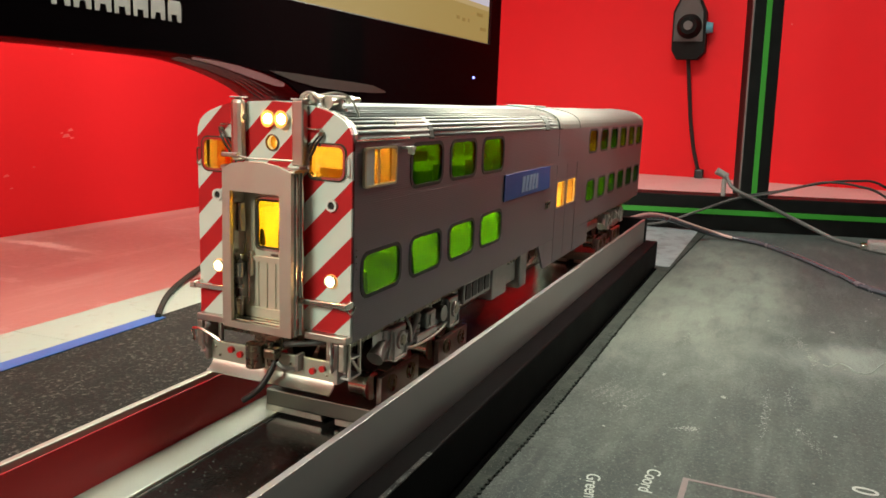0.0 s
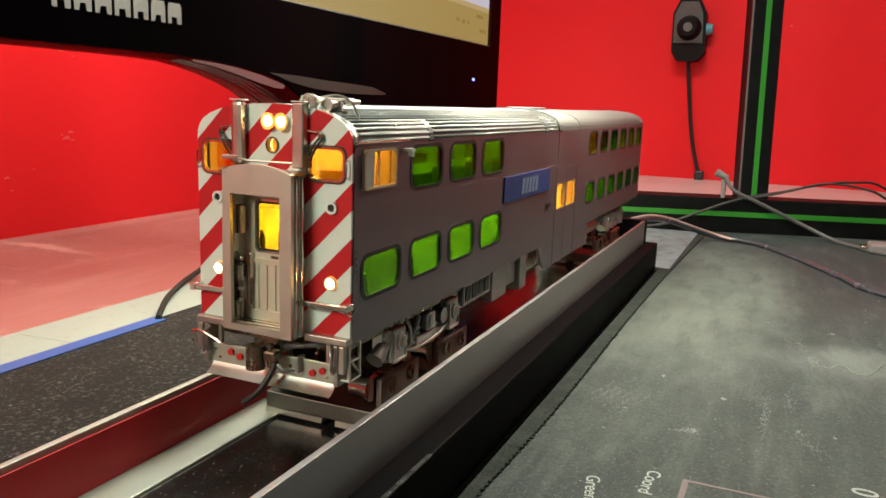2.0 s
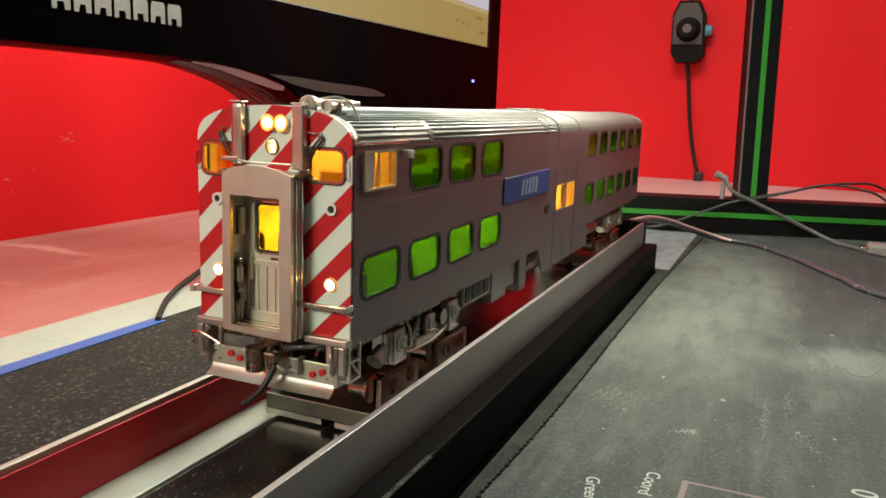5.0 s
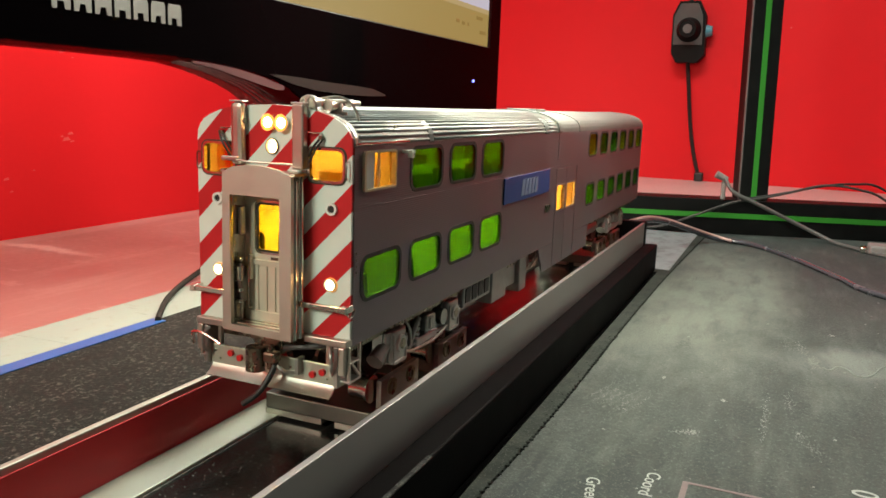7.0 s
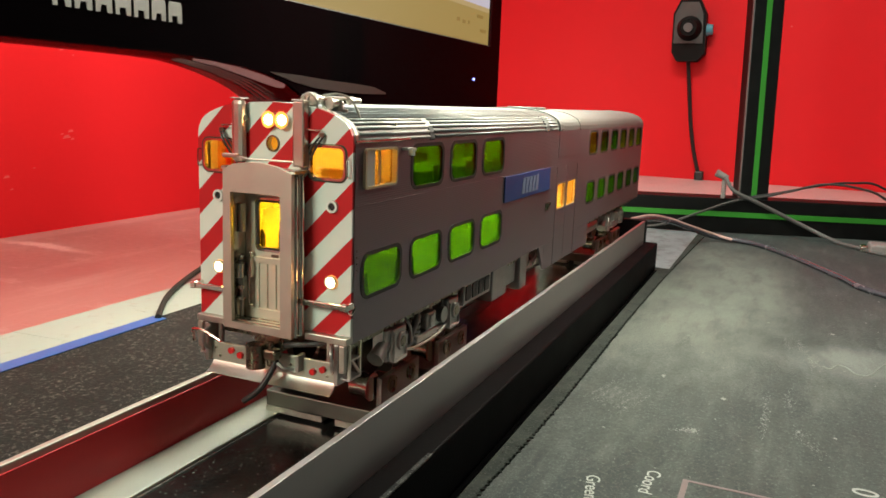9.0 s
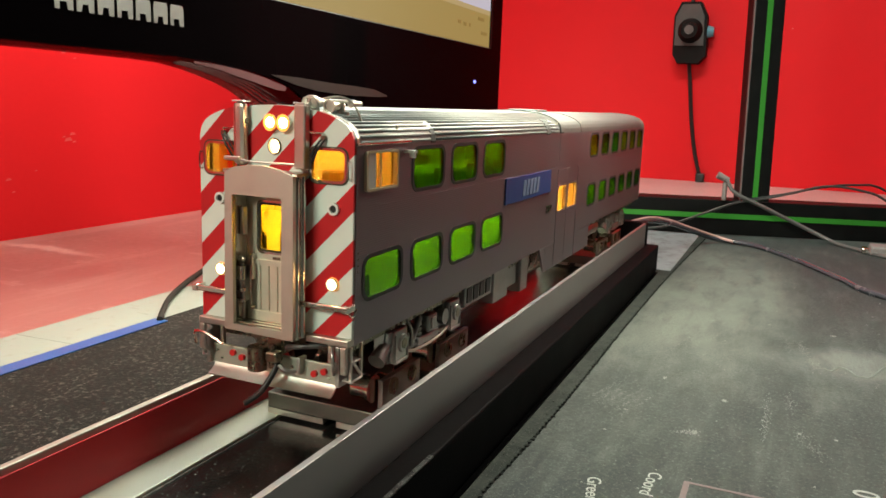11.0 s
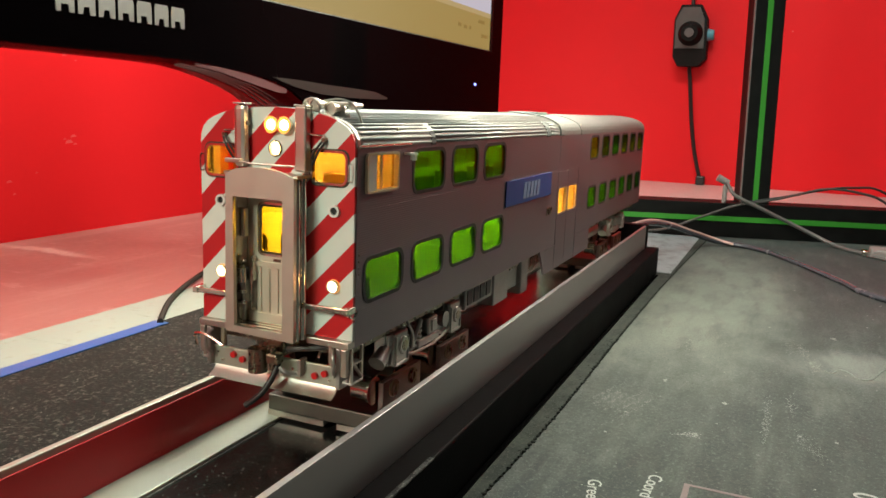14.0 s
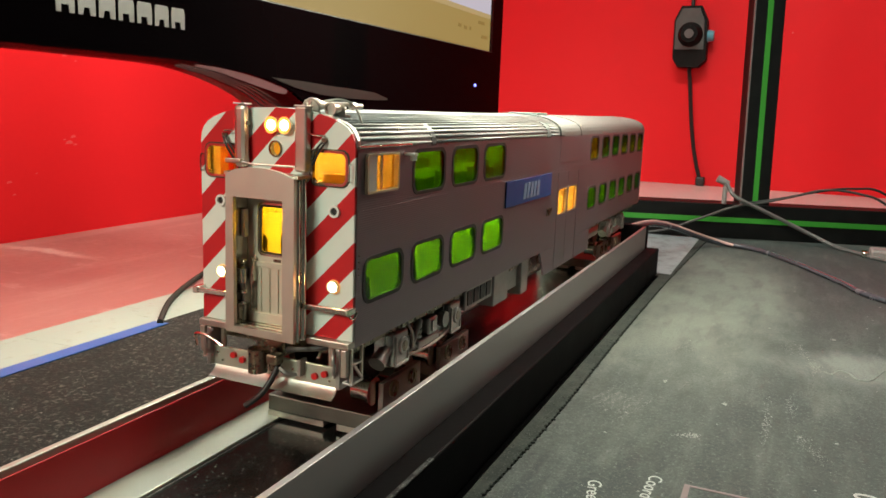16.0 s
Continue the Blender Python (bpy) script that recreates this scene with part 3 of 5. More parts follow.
# ---- stand ----
def display_stand():
    t = thing("display_stand", "aluminium channel test stand on a black base, lined red inside", "stand")
    y0, y1 = -0.62, 0.556
    part("base", box(-0.0505, 0.0505, y0 - 0.01, 0.573, -0.0302, -0.0036, 0.0012), BASEBLACK, t, "black painted base")
    # added black strip: stands in for the deep shadow along the base
    part("shade_strip", box(-0.0530, 0.0530, y0 - 0.01, 0.566, -0.0310, -0.0303, 0.0002), mat("shade_black", (0.002, 0.002, 0.002), 0.95, 0, 0.3, 200, 0.3, 1500, spec=0.0), t, "black strip standing in for the base's shadow")
    part("end_plate", box(-0.0392, 0.0396, y1 + 0.0003, y1 + 0.0110, -0.0035, 0.0196, 0.0004), BASEBLACK, t, "black end plate")
    part("wall", box(0.0366, 0.0392, y0, y1, -0.0035, 0.0193, 0.0002), ALU, t, "satin aluminium wall")
    part("wall", box(-0.0392, -0.0366, y0, y1, -0.0035, 0.0193, 0.0004), ALUBRIGHT, t, "bright aluminium wall")
    part("lining", box(-0.0365, -0.0357, y0, y1, -0.0031, 0.0170, 0.0002), REDGLOSS, t, "glossy red lining strip")
    part("lining", box(0.0357, 0.0365, y0, y1, -0.0031, 0.0170, 0.0002), REDGLOSS, t, "glossy red lining strip")
    part("inner_strip", box(-0.0356, -0.0200, y0, y1 - 0.002, -0.0035, -0.0012, 0.0006), ALUBRIGHT, t, "mill-finish aluminium strip")
    part("inner_strip", box(0.0205, 0.0356, y0, y1 - 0.002, -0.0035, -0.0012, 0.0006), ALUBRIGHT, t, "mill-finish aluminium strip")
    part("floor_plate", box(-0.0198, 0.0203, y0, y1 - 0.002, -0.0035, -0.0026), specks(mat("dusty_black_gloss", (0.010, 0.008, 0.008), 0.16, 0, 0.3, 60, 0.15, 900, 0, 0.12, (0.10, 0.09, 0.08)), ((420, 0.16, (0.16, 0.15, 0.135)), (160, 0.07, (0.34, 0.32, 0.29)))), t, "dusty gloss black floor plate")
    part("dust_line", box(-0.0199, -0.0190, y0, 0.026, -0.0026, -0.0024), specks(mat("floor_dust", (0.030, 0.026, 0.024), 0.9, 0, 0.6, 300, 0.2, 900, 0, 0.8, (0.16, 0.15, 0.13)), ((700, 0.3, (0.26, 0.24, 0.21)),)), t, "line of pale dust")
    part("scuffed_edge", box(0.0486, 0.0507, y0, 0.03, -0.0042, -0.0034, 0.0003), specks(mat("scuffed_black", (0.012, 0.012, 0.013), 0.7, 0, 0.3, 90, 0.4, 900, 0, 0.7, (0.13, 0.13, 0.125), 0.1), ((900, 0.3, (0.16, 0.16, 0.15)),)), t, "scuffed pale edge")
    return t


display_stand()


def roller_cradle(y, length):
    """A cradle with two side plates and rollers on bearings, which carries one truck axle pair."""
    t = thing("roller_cradle", "nickel roller cradle with bearings standing in the channel", "roller stand", "roller cradles")
    part("bed", box(-0.0255, 0.0255, y - 0.006, y + length + 0.002, 0.0012, 0.0080, 0.0005), mat("dull_steel_bed", (0.17, 0.155, 0.135), 0.4, 1.0, 0.15, 90, 0.1, 700), t)
    part("foot", box(-0.0255, 0.0012, y - 0.006, y + 0.004, -0.0012, 0.0012), PLATE, t)
    part("foot", box(0.0075, 0.0255, y - 0.006, y + 0.004, -0.0012, 0.0012), PLATE, t)
    for s in (-1, 1):
        x = 0.0238 * s
        part("roller", rod((x - s * 0.0100, y - 0.0020, 0.0165), (x - s * 0.0030, y - 0.0020, 0.0165), 0.0046, 20), BRIGHT, t, "", True)
        part("roller_rim", rod((x - s * 0.0030, y - 0.0020, 0.0165), (x - s * 0.0018, y - 0.0020, 0.0165), 0.0056, 20), BRIGHT, t, "", True)
        part("side_plate", box(x - 0.0012, x + 0.0012, y, y + length, 0.008, 0.0194, 0.0003), CRADLE, t)
        for f in (0.25, 0.75):
            yy = y + length * f
            part("roller", rod((x - s * 0.0055, yy, 0.0150), (x - s * 0.0005, yy, 0.0150), 0.0042, 20), BRIGHT, t, "", True)
            part("bearing", ring([(yy + 0.0036 * math.cos(a), 0.015 + 0.0036 * math.sin(a)) for a in np.linspace(0, 2 * math.pi, 20, endpoint=False)],
                                 [(yy + 0.0018 * math.cos(a), 0.015 + 0.0018 * math.sin(a)) for a in np.linspace(0, 2 * math.pi, 20, endpoint=False)], "x", x + s * 0.0012, x + s * 0.0020), DARKMETAL, t)
    return t


for yy in (0.036, 0.091, 0.412, 0.468):
    roller_cradle(yy, 0.034)


# ---- television ----
def television():
    t = thing("television", "glossy black flat television with a clear-edged bezel, switched on", "television")
    ye = 0.771
    right = [(0.1455, 0.1509), (0.178, 0.1507), (0.206, 0.1494), (0.236, 0.1469), (0.2626, 0.1439), (0.2817, 0.1405), (0.297, 0.1360), (0.312, 0.1290), (0.332, 0.1215), (0.37, 0.1185), (0.45, 0.1180), (ye, 0.1180)]
    left = [(-0.10, 0.1490), (-0.02, 0.1510), (0.045, 0.1512), (0.08, 0.1510)]
    bottom = left + right
    screen_y0, screen_y1, screen_z0, screen_z1 = -0.067, 0.738, 0.1985, 0.650
    top = 0.683
    ys = -0.10
    # bezel: lower panel with the curved edge, then sides and top
    part("lower_bezel", prism(bottom + [(ye, screen_z0), (ys, screen_z0)], "x", -0.235, -0.2), BLACKGLOSS, t)
    for a, b in ((screen_y1, ye), (ys, screen_y0)):
        part("side_bezel", box(-0.235, -0.2, a, b, screen_z0, top), BLACKGLOSS, t)
    part("top_bezel", box(-0.235, -0.2, screen_y0, screen_y1, screen_z1, top), BLACKGLOSS, t)
    part("back_shell", box(-0.252, -0.236, ys + 0.03, ye - 0.03, 0.22, 0.65, 0.006), BLACKSATIN, t)
    # clear rim along the lower edge, widest where the edge swings down, with dark streaks
    rim = [(y, z - 0.0002) for y, z in left + right[:9]]
    low = [(-0.10, 0.1466), (-0.02, 0.1486), (0.08, 0.1484), (0.1453, 0.1476), (0.1695, 0.1466), (0.1869, 0.1442), (0.2054, 0.1406), (0.2253, 0.1356), (0.24, 0.1307), (0.2554, 0.1235), (0.270, 0.1165), (0.300, 0.1120)]
    part("clear_rim", prism(rim + low[::-1], "x", -0.212, -0.2014), tinted("smoky_acrylic", (0.42, 0.24, 0.24), 0.08), t, "clear smoky acrylic rim")
    # pinkish band paints in the red wall caught by the acrylic
    band = [(0.19, 0.1492), (0.2115, 0.1483), (0.236, 0.1462), (0.2626, 0.1423), (0.2917, 0.1363), (0.2922, 0.1345), (0.2905, 0.1332), (0.2817, 0.1333), (0.2579, 0.1372), (0.2316, 0.1420), (0.2153, 0.1450), (0.19, 0.1478)]
    part("rim_reflection_band", prism(band, "x", -0.2012, -0.2004), mat("rim_reflection", (0.070, 0.030, 0.034), 0.35, 0, 0.25, 60), t, "pink band painting the red wall's reflection in the rim")
    for k in range(4):
        f = 0.25 + 0.2 * k
        ridge = []
        for (ya, za), (yb, zb) in zip([(0.180, 0.1488), (0.2153, 0.1450), (0.2316, 0.1420), (0.2579, 0.1372), (0.285, 0.1300)], [(0.170, 0.1466), (0.198, 0.1425), (0.2130, 0.1390), (0.2350, 0.1330), (0.2600, 0.1215)]):
            ridge.append((-0.2012, ya + (yb - ya) * f, za + (zb - za) * f))
        part("rim_streak", hose(ridge, 0.0006, 6, 6), mat("dark_rim_streak", (0.03, 0.012, 0.012), 0.25), t, "dark streak across the rim", True)
    # lip that sweeps along the underside; its grey paints in the reflected sheen
    lip = [(0.2721, 0.1446), (0.3074, 0.1438), (0.3498, 0.1417), (0.3978, 0.1402), (0.4298, 0.1386), (0.4548, 0.1339), (0.4549, 0.1324), (0.43, 0.1318), (0.3813, 0.1320), (0.3351, 0.1343), (0.3021, 0.1382), (0.2817, 0.1422)]
    part("lower_lip", prism(lip, "x", -0.1999, -0.1988), mat("lip_sheen_grey", (0.013, 0.012, 0.012), 0.38, 0, 0.35, 25), t, "lower lip, its reflected sheen painted grey")
    part("screen_border", box(-0.2010, -0.2002, 0.731, screen_y1, screen_z0, screen_z1), BLACKSATIN, t)
    # picture: a tan band, a ruled line, and a pale lilac page
    part("picture", box(-0.2035, -0.2015, screen_y0, 0.731, screen_z0 + 0.0012, 0.2385), glow("screen_tan", (0.33, 0.23, 0.070), 1.0, (0.012, 0.012, 0.012), 0.1), t, "tan lower band of the lit screen")
    part("picture", box(-0.2035, -0.2015, screen_y0, 0.731, 0.2385, 0.2440), glow("screen_cream", (0.42, 0.31, 0.14), 1.0, (0.012, 0.012, 0.012), 0.1), t, "cream band of the lit screen")
    part("picture", box(-0.2035, -0.2015, screen_y0, 0.731, 0.2440, 0.30), glow("screen_page", (0.50, 0.47, 0.53), 1.0, (0.012, 0.012, 0.012), 0.1), t, "pale page on the lit screen")
    # unseen upper part, brightened as a fill for the space under the car
    part("picture", box(-0.2035, -0.2015, screen_y0, 0.731, 0.30, screen_z1), glow("screen_fill_white", (0.90, 0.95, 1.0), 2.2, (0.012, 0.012, 0.012), 0.1), t, "unseen upper screen, set bright to throw light under the car")
    part("screen_edge", box(-0.2030, -0.2000, screen_y0, 0.731, screen_z0, screen_z0 + 0.0010), mat("grey_screen_edge", (0.06, 0.06, 0.058), 0.5), t)
    for i, (a, b, z) in enumerate(((0.628, 0.637, 0.2195), (0.645, 0.654, 0.2185), (0.662, 0.667, 0.2190), (0.69, 0.71, 0.2290), (0.702, 0.722, 0.213))):
        part("screen_mark", box(-0.2015, -0.2012, a, b, z, z + 0.004), glow("screen_mark_tone", (0.25, 0.16, 0.04), 1.0, (0.012, 0.012, 0.012), 0.1), t)
    part("power_light", ball((-0.1995, 0.682, 0.1557), 0.0018, 12, 8), glow("blue_led", (0.20, 0.22, 1.0), 3.0), t, "blue power light")
    # maker's mark as plain silver blocks
    w = 0.0117
    for i in range(7):
        y = 0.0835 + i * 0.01405
        slant = 0.002 if i in (1, 2, 5) else 0.0
        part("mark_block", prism([(y, 0.1697), (y + 0.0030, 0.1697), (y + 0.0030 + slant / 2, 0.1738), (y + w - 0.004, 0.1738), (y + w - 0.0034, 0.1697), (y + w, 0.1697), (y + w, 0.1795), (y + w - 0.001, 0.1822), (y + 0.001, 0.1822), (y, 0.1795)], "x", -0.1999, -0.1994), SILVERLETTER, t, "silver block of the maker's mark")
    part("wall_bracket", box(-0.598, -0.2525, 0.27, 0.40, 0.56, 0.64, 0.004), BLACKSATIN, t)


television()


# ---- frame of black bars at the bench's end ----
def bar_frame():
    t = thing("slotted_bar_frame", "black slotted profile frame with green strips, standing on the bench", "frame", m=pose(0.021, 0.858, -0.031, 0, 0, 17.45))
    part("bottom_bar", box(-0.20, 0.80, 0.0, 0.045, 0.0, 0.0460, 0.001), BLACKSATIN, t)
    part("green_strip", box(-0.20, 0.799, -0.0010, -0.0001, 0.0216, 0.0283), GREENSTRIP, t, "bright green strip")
    lean = -0.018

    def leaning(x0, x1, y0, y1):
        return prism([(x0, 0.0462), (x1, 0.0462), (x1 + lean, 0.75), (x0 + lean, 0.75)], "y", y0, y1)
    part("post", leaning(0.0922, 0.1280, 0.004, 0.044), BLACKSATIN, t)
    part("green_strip", leaning(0.1065, 0.1132, 0.003, 0.0039), GREENSTRIP, t, "bright green strip")
    # grey strip paints in the light on the post's side face
    part("lit_edge", leaning(0.0908, 0.0920, 0.004, 0.010), mat("lit_side_grey", (0.13, 0.115, 0.11), 0.5), t, "grey strip painting in the post's lit side")
    return t


bar_frame()

# ---- model rail car ----
HW, LEN = 0.03175, 0.541
BEACON_X, BEACON_R = 0.0006, 0.0050
ROOFLINE = [(0.03175, 0.1125), (0.0314, 0.1152), (0.0304, 0.1174), (0.0287, 0.1193), (0.0262, 0.1208), (0.0222, 0.1224), (0.0174, 0.1236), (0.0090, 0.1246), (0.0, 0.1250)]
LOWER = (0.0592, 0.0744)
UPPER = (0.0945, 0.1105)
LOWER_WINDOWS = [0.0070 + 0.0375 * i for i in range(4)] + [0.3287 + 0.0364 * i for i in range(6)]
UPPER_WINDOWS = [0.0436 + 0.0375 * i for i in range(3)] + [0.3287 + 0.0364 * i for i in range(6)]
DOOR_PANES = ((0.2501, 0.2690), (0.2735, 0.2945))


def window_width(y):
    return 0.0289 if y < 0.2 else 0.0250


def rail_car():
    car = thing("rail_car", "stainless steel model railway cab car with striped end, lit windows", "model train")
    # side walls with openings
    holes = [(y, y + window_width(y), *LOWER, 0.0042) for y in LOWER_WINDOWS] + [(y, y + window_width(y), *UPPER, 0.0042) for y in UPPER_WINDOWS]
    holes += [(a, b, 0.0634, 0.0800, 0.0016) for a, b in DOOR_PANES] + [(0.0072, 0.0290, 0.0978, 0.1102, 0.0012)]
    for s in (1, -1):
        wall = part("side_wall", pierced(0.0004, LEN - 0.0004, 0.0445, 0.1125, holes, "x", s * HW, s * (HW - 0.0014)), STEEL, car, "fluted stainless side")
        # window gaskets and panes
        for y, zz in [(y, LOWER) for y in LOWER_WINDOWS] + [(y, UPPER) for y in UPPER_WINDOWS]:
            w = window_width(y)
            far = [v for v in UPPER_WINDOWS if v > 0.30]
            olive = zz is UPPER and y in far and far.index(y) not in (1, 2)
            g = part("window", ring(rounded(y - 0.0010, y + w + 0.0010, zz[0] - 0.0008, zz[1] + 0.0008, 0.0049), rounded(y + 0.0007, y + w - 0.0007, zz[0] + 0.0006, zz[1] - 0.0006, 0.0036), "x", s * (HW + 0.0002), s * (HW - 0.0010)), RUBBER, car, "black window gasket")
            part("pane", prism(rounded(y + 0.0004, y + w - 0.0004, zz[0] + 0.0004, zz[1] - 0.0004, 0.0038), "x", s * (HW - 0.0001), s * (HW - 0.0003)), OLIVEGLASS if olive else GREENGLASS, g, "olive tinted pane" if olive else "green tinted pane")
        for a, b in DOOR_PANES:
            g = part("door_window", ring(rounded(a - 0.0002, b + 0.0002, 0.0632, 0.0802, 0.0017), rounded(a + 0.0005, b - 0.0005, 0.0639, 0.0795, 0.0013), "x", s * (HW + 0.0003), s * (HW - 0.001)), PLATE, car)
            part("pane", prism(rounded(a + 0.0004, b - 0.0004, 0.0638, 0.0796, 0.0013), "x", s * (HW - 0.0006), s * (HW - 0.0008)), tinted("frosted_amber", (0.98, 0.74, 0.38), 0.05) if s > 0 and a < 0.26 else bpy.data.materials["frosted_amber"], g, "warm amber pane")
        # cab side window with its sliding sash
        g = part("cab_window", ring(rounded(0.0062, 0.0298, 0.0971, 0.1108, 0.0016), rounded(0.0073, 0.0289, 0.0979, 0.1101, 0.0011), "x", s * (HW + 0.0011), s * (HW - 0.001)), mat("pale_clear_plastic", (0.55, 0.47, 0.32), 0.3, 0, 0.1, 90), car, "pale sliding window frame")
        part("sash_bar", box(*sorted((s * (HW - 0.0006), s * (HW + 0.0006))), 0.0074, 0.0134, 0.0980, 0.1100), mat("pale_sash", (0.60, 0.59, 0.54), 0.4, 0, 0.1, 90), g, "pale grey sash")
        part("sash_bar", box(*sorted((s * (HW - 0.0006), s * (HW + 0.0002))), 0.0176, 0.0182, 0.0980, 0.1100), mat("pale_clear_plastic", (0.42, 0.37, 0.27)), g)
        part("pane", box(*sorted((s * (HW - 0.0008), s * (HW - 0.0010))), 0.0074, 0.0288, 0.0980, 0.1100), AMBERGLASS, g, "amber pane")
        part("drip_rail", box(*sorted((s * HW, s * (HW + 0.0009))), 0.0010, 0.0400, 0.1128, 0.1136, 0.0002), BRIGHT, car)
        part("mirror_bracket", box(*sorted((s * HW, s * (HW + 0.0042))), 0.0350, 0.0382, 0.1092, 0.1102), mat("pale_sash", (0.60, 0.59, 0.54)), car)
        part("mirror_bracket", box(*sorted((s * (HW + 0.0020), s * (HW + 0.0042))), 0.0360, 0.0372, 0.1074, 0.1092), mat("pale_sash", (0.60, 0.59, 0.54)), car)
        # belt rail, seams, and door leaves
        part("panel_seam", box(*sorted((s * HW, s * (HW + 0.00012))), 0.002, LEN - 0.002, 0.0916, 0.0919), STEEL, car)
        part("lower_skirt", box(*sorted((s * (HW - 0.0014), s * HW)), 0.2290, 0.3400, 0.0289, 0.0443), STEEL, car, "deep skirt at the doors")
        part("skirt_edge", prism([(0.2180, 0.0443), (0.2288, 0.0443), (0.2288, 0.0289)], "x", s * (HW - 0.0014), s * HW), STEEL, car)
        for a, b in ((0.2482, 0.2713), (0.2719, 0.2965)):
            pane = DOOR_PANES[0 if a < 0.26 else 1]
            part("door_leaf", pierced(a, b, 0.0292, 0.0900, [(*pane, 0.0634, 0.0800, 0.0016)], "x", s * (HW + 0.00003), s * (HW + 0.00022)), STEEL, car, "plain sliding door leaf")
        part("door_post", box(*sorted((s * HW, s * (HW + 0.0004))), 0.2972, 0.3010, 0.0292, 0.0900), STEEL, car)
        part("locker_hatch", box(*sorted((s * HW, s * (HW + 0.00016))), 0.2490, 0.2950, 0.0960, 0.1115), STEEL, car)
        part("vent_grille", box(*sorted((s * HW, s * (HW + 0.0005))), 0.2265, 0.2360, 0.0655, 0.0700), DARKMETAL, car)
        for k in range(4):
            part("rivet_row", rod((s * HW, 0.003, 0.070 + 0.0022 * k), (s * (HW + 0.0003), 0.003, 0.070 + 0.0022 * k), 0.0003, 6), DARKMETAL, car)
        # name board: plain pale shape on blue
        sg = part("name_board", box(*sorted((s * HW, s * (HW + 0.0007))), 0.1500, 0.2310, 0.0779, 0.0913, 0.0002), BLUE, car, "blue name board")
        for k in range(5):
            y = 0.1770 + 0.0060 * k
            part("emblem", prism([(y, 0.0802), (y + 0.0050, 0.0802), (y + 0.0062, 0.0886), (y + 0.0016, 0.0886)] if k % 2 == 0 else [(y, 0.0802), (y + 0.0050, 0.0802), (y + 0.0050, 0.0818), (y + 0.0034, 0.0820), (y + 0.0062, 0.0868), (y + 0.0062, 0.0886), (y + 0.0016, 0.0886)], "x", s * (HW + 0.0007), s * (HW + 0.0009)), PALEBLUE, sg, "pale slanted emblem block")
    # roof shell
    prof = ROOFLINE + [(-x, z) for x, z in ROOFLINE[-2::-1]]
    inner = [(x * 0.965, z - 0.0013) for x, z in prof]
    part("roof", prism(prof + inner[::-1], "y", 0.0004, LEN), ROOF, car, "satin silver roof", False)
    # raised ribs on the roof shoulders, in lengths between the joint straps
    def shoulder(f):
        pts = [Vector((x, 0, z)) for x, z in ROOFLINE]
        d = [0]
        for a, b in zip(pts, pts[1:]):
            d.append(d[-1] + (b - a).length)
        t = f * d[-1]
        i = max(k for k in range(len(pts) - 1) if d[k] <= t)
        return pts[i].lerp(pts[i + 1], (t - d[i]) / (d[i + 1] - d[i]))
    spans = ((0.0046, 0.0584), (0.0636, 0.2180), (0.2265, 0.2440))
    for s in (1, -1):
        for k in range(11):
            p = shoulder(0.03 + 0.052 * k)
            for a, b in (spans if k < 5 else ((0.0046, 0.2440),)):
                part("roof_rib", rod((s * p.x, a, p.z), (s * p.x, b, p.z), 0.00062 if k < 7 else 0.0004, 6), ROOF, car, "", True)
    for a, b, h in ((0.0588, 0.0632, 0.0002), (0.2185, 0.2260, 0.0003), (0.2470, 0.2540, 0.0008), (0.2990, 0.3030, 0.0003), (0.5330, 0.5400, 0.0003)):
        q = 3 if b < 0.10 else 5
        for line in ((ROOFLINE[0:q], [(-x, z) for x, z in ROOFLINE[0:q]]) if b < 0.23 else (prof,)):
            o = [(x * (1 + h / 0.03), z + h) for x, z in line]
            i_ = [(x, z - 0.0004) for x, z in line]
            part("roof_strap", prism(o + i_[::-1], "y", a, b), STRAP if b < 0.23 else ROOF, car)
    part("roof_hatch", box(-0.010, 0.010, 0.268, 0.290, 0.1245, 0.1262, 0.0006), ROOF, car)

    # interior: lining, floors, partitions, seats, lamps
    for s in (1, -1):
        part("inner_lining", pierced(0.0034, LEN - 0.0034, 0.0482, 0.1120, holes, "x", s * (HW - 0.0017), s * (HW - 0.0021)), CREAM, car, "cream inner lining")
        part("light_strip", box(*sorted((s * 0.016, s * 0.019)), 0.008, 0.033, 0.0925, 0.0932), STRIPLIGHT, car, "warm light strip")
    part("interior_floor", box(-HW + 0.0016, HW - 0.0016, 0.004, LEN - 0.002, 0.0460, 0.0480), CREAM, car)
    for s in (1, -1):
        part("gallery_floor", box(*sorted((s * 0.012, s * (HW - 0.0016))), 0.034, LEN - 0.003, 0.0835, 0.0848), CREAM, car)
        part("gallery_rail", box(*sorted((s * 0.0115, s * 0.0122)), 0.034, 0.240, 0.0848, 0.0960), CREAM, car)
        for k in range(14):
            y = 0.016 + 0.0375 * k
            if 0.22 < y < 0.32:
                continue
            part("seat", prism([(y, 0.048), (y + 0.011, 0.048), (y + 0.011, 0.0560), (y + 0.0035, 0.0560), (y + 0.0018, 0.0660), (y, 0.0660)], "x", s * 0.008, s * (HW - 0.004)), SEAT, car)
            part("seat", prism([(y, 0.085), (y + 0.010, 0.085), (y + 0.010, 0.0910), (y + 0.0035, 0.0910), (y + 0.0018, 0.0995), (y, 0.0995)], "x", s * 0.019, s * (HW - 0.004)), SEAT, car)
        part("light_strip", box(*sorted((s * 0.016, s * 0.019)), 0.045, 0.240, 0.0822, 0.0832), STRIPLIGHT, car, "warm light strip")
        part("light_strip", box(*sorted((s * 0.016, s * 0.019)), 0.310, 0.46, 0.0822, 0.0832), DIMSTRIP, car, "warm light strip")
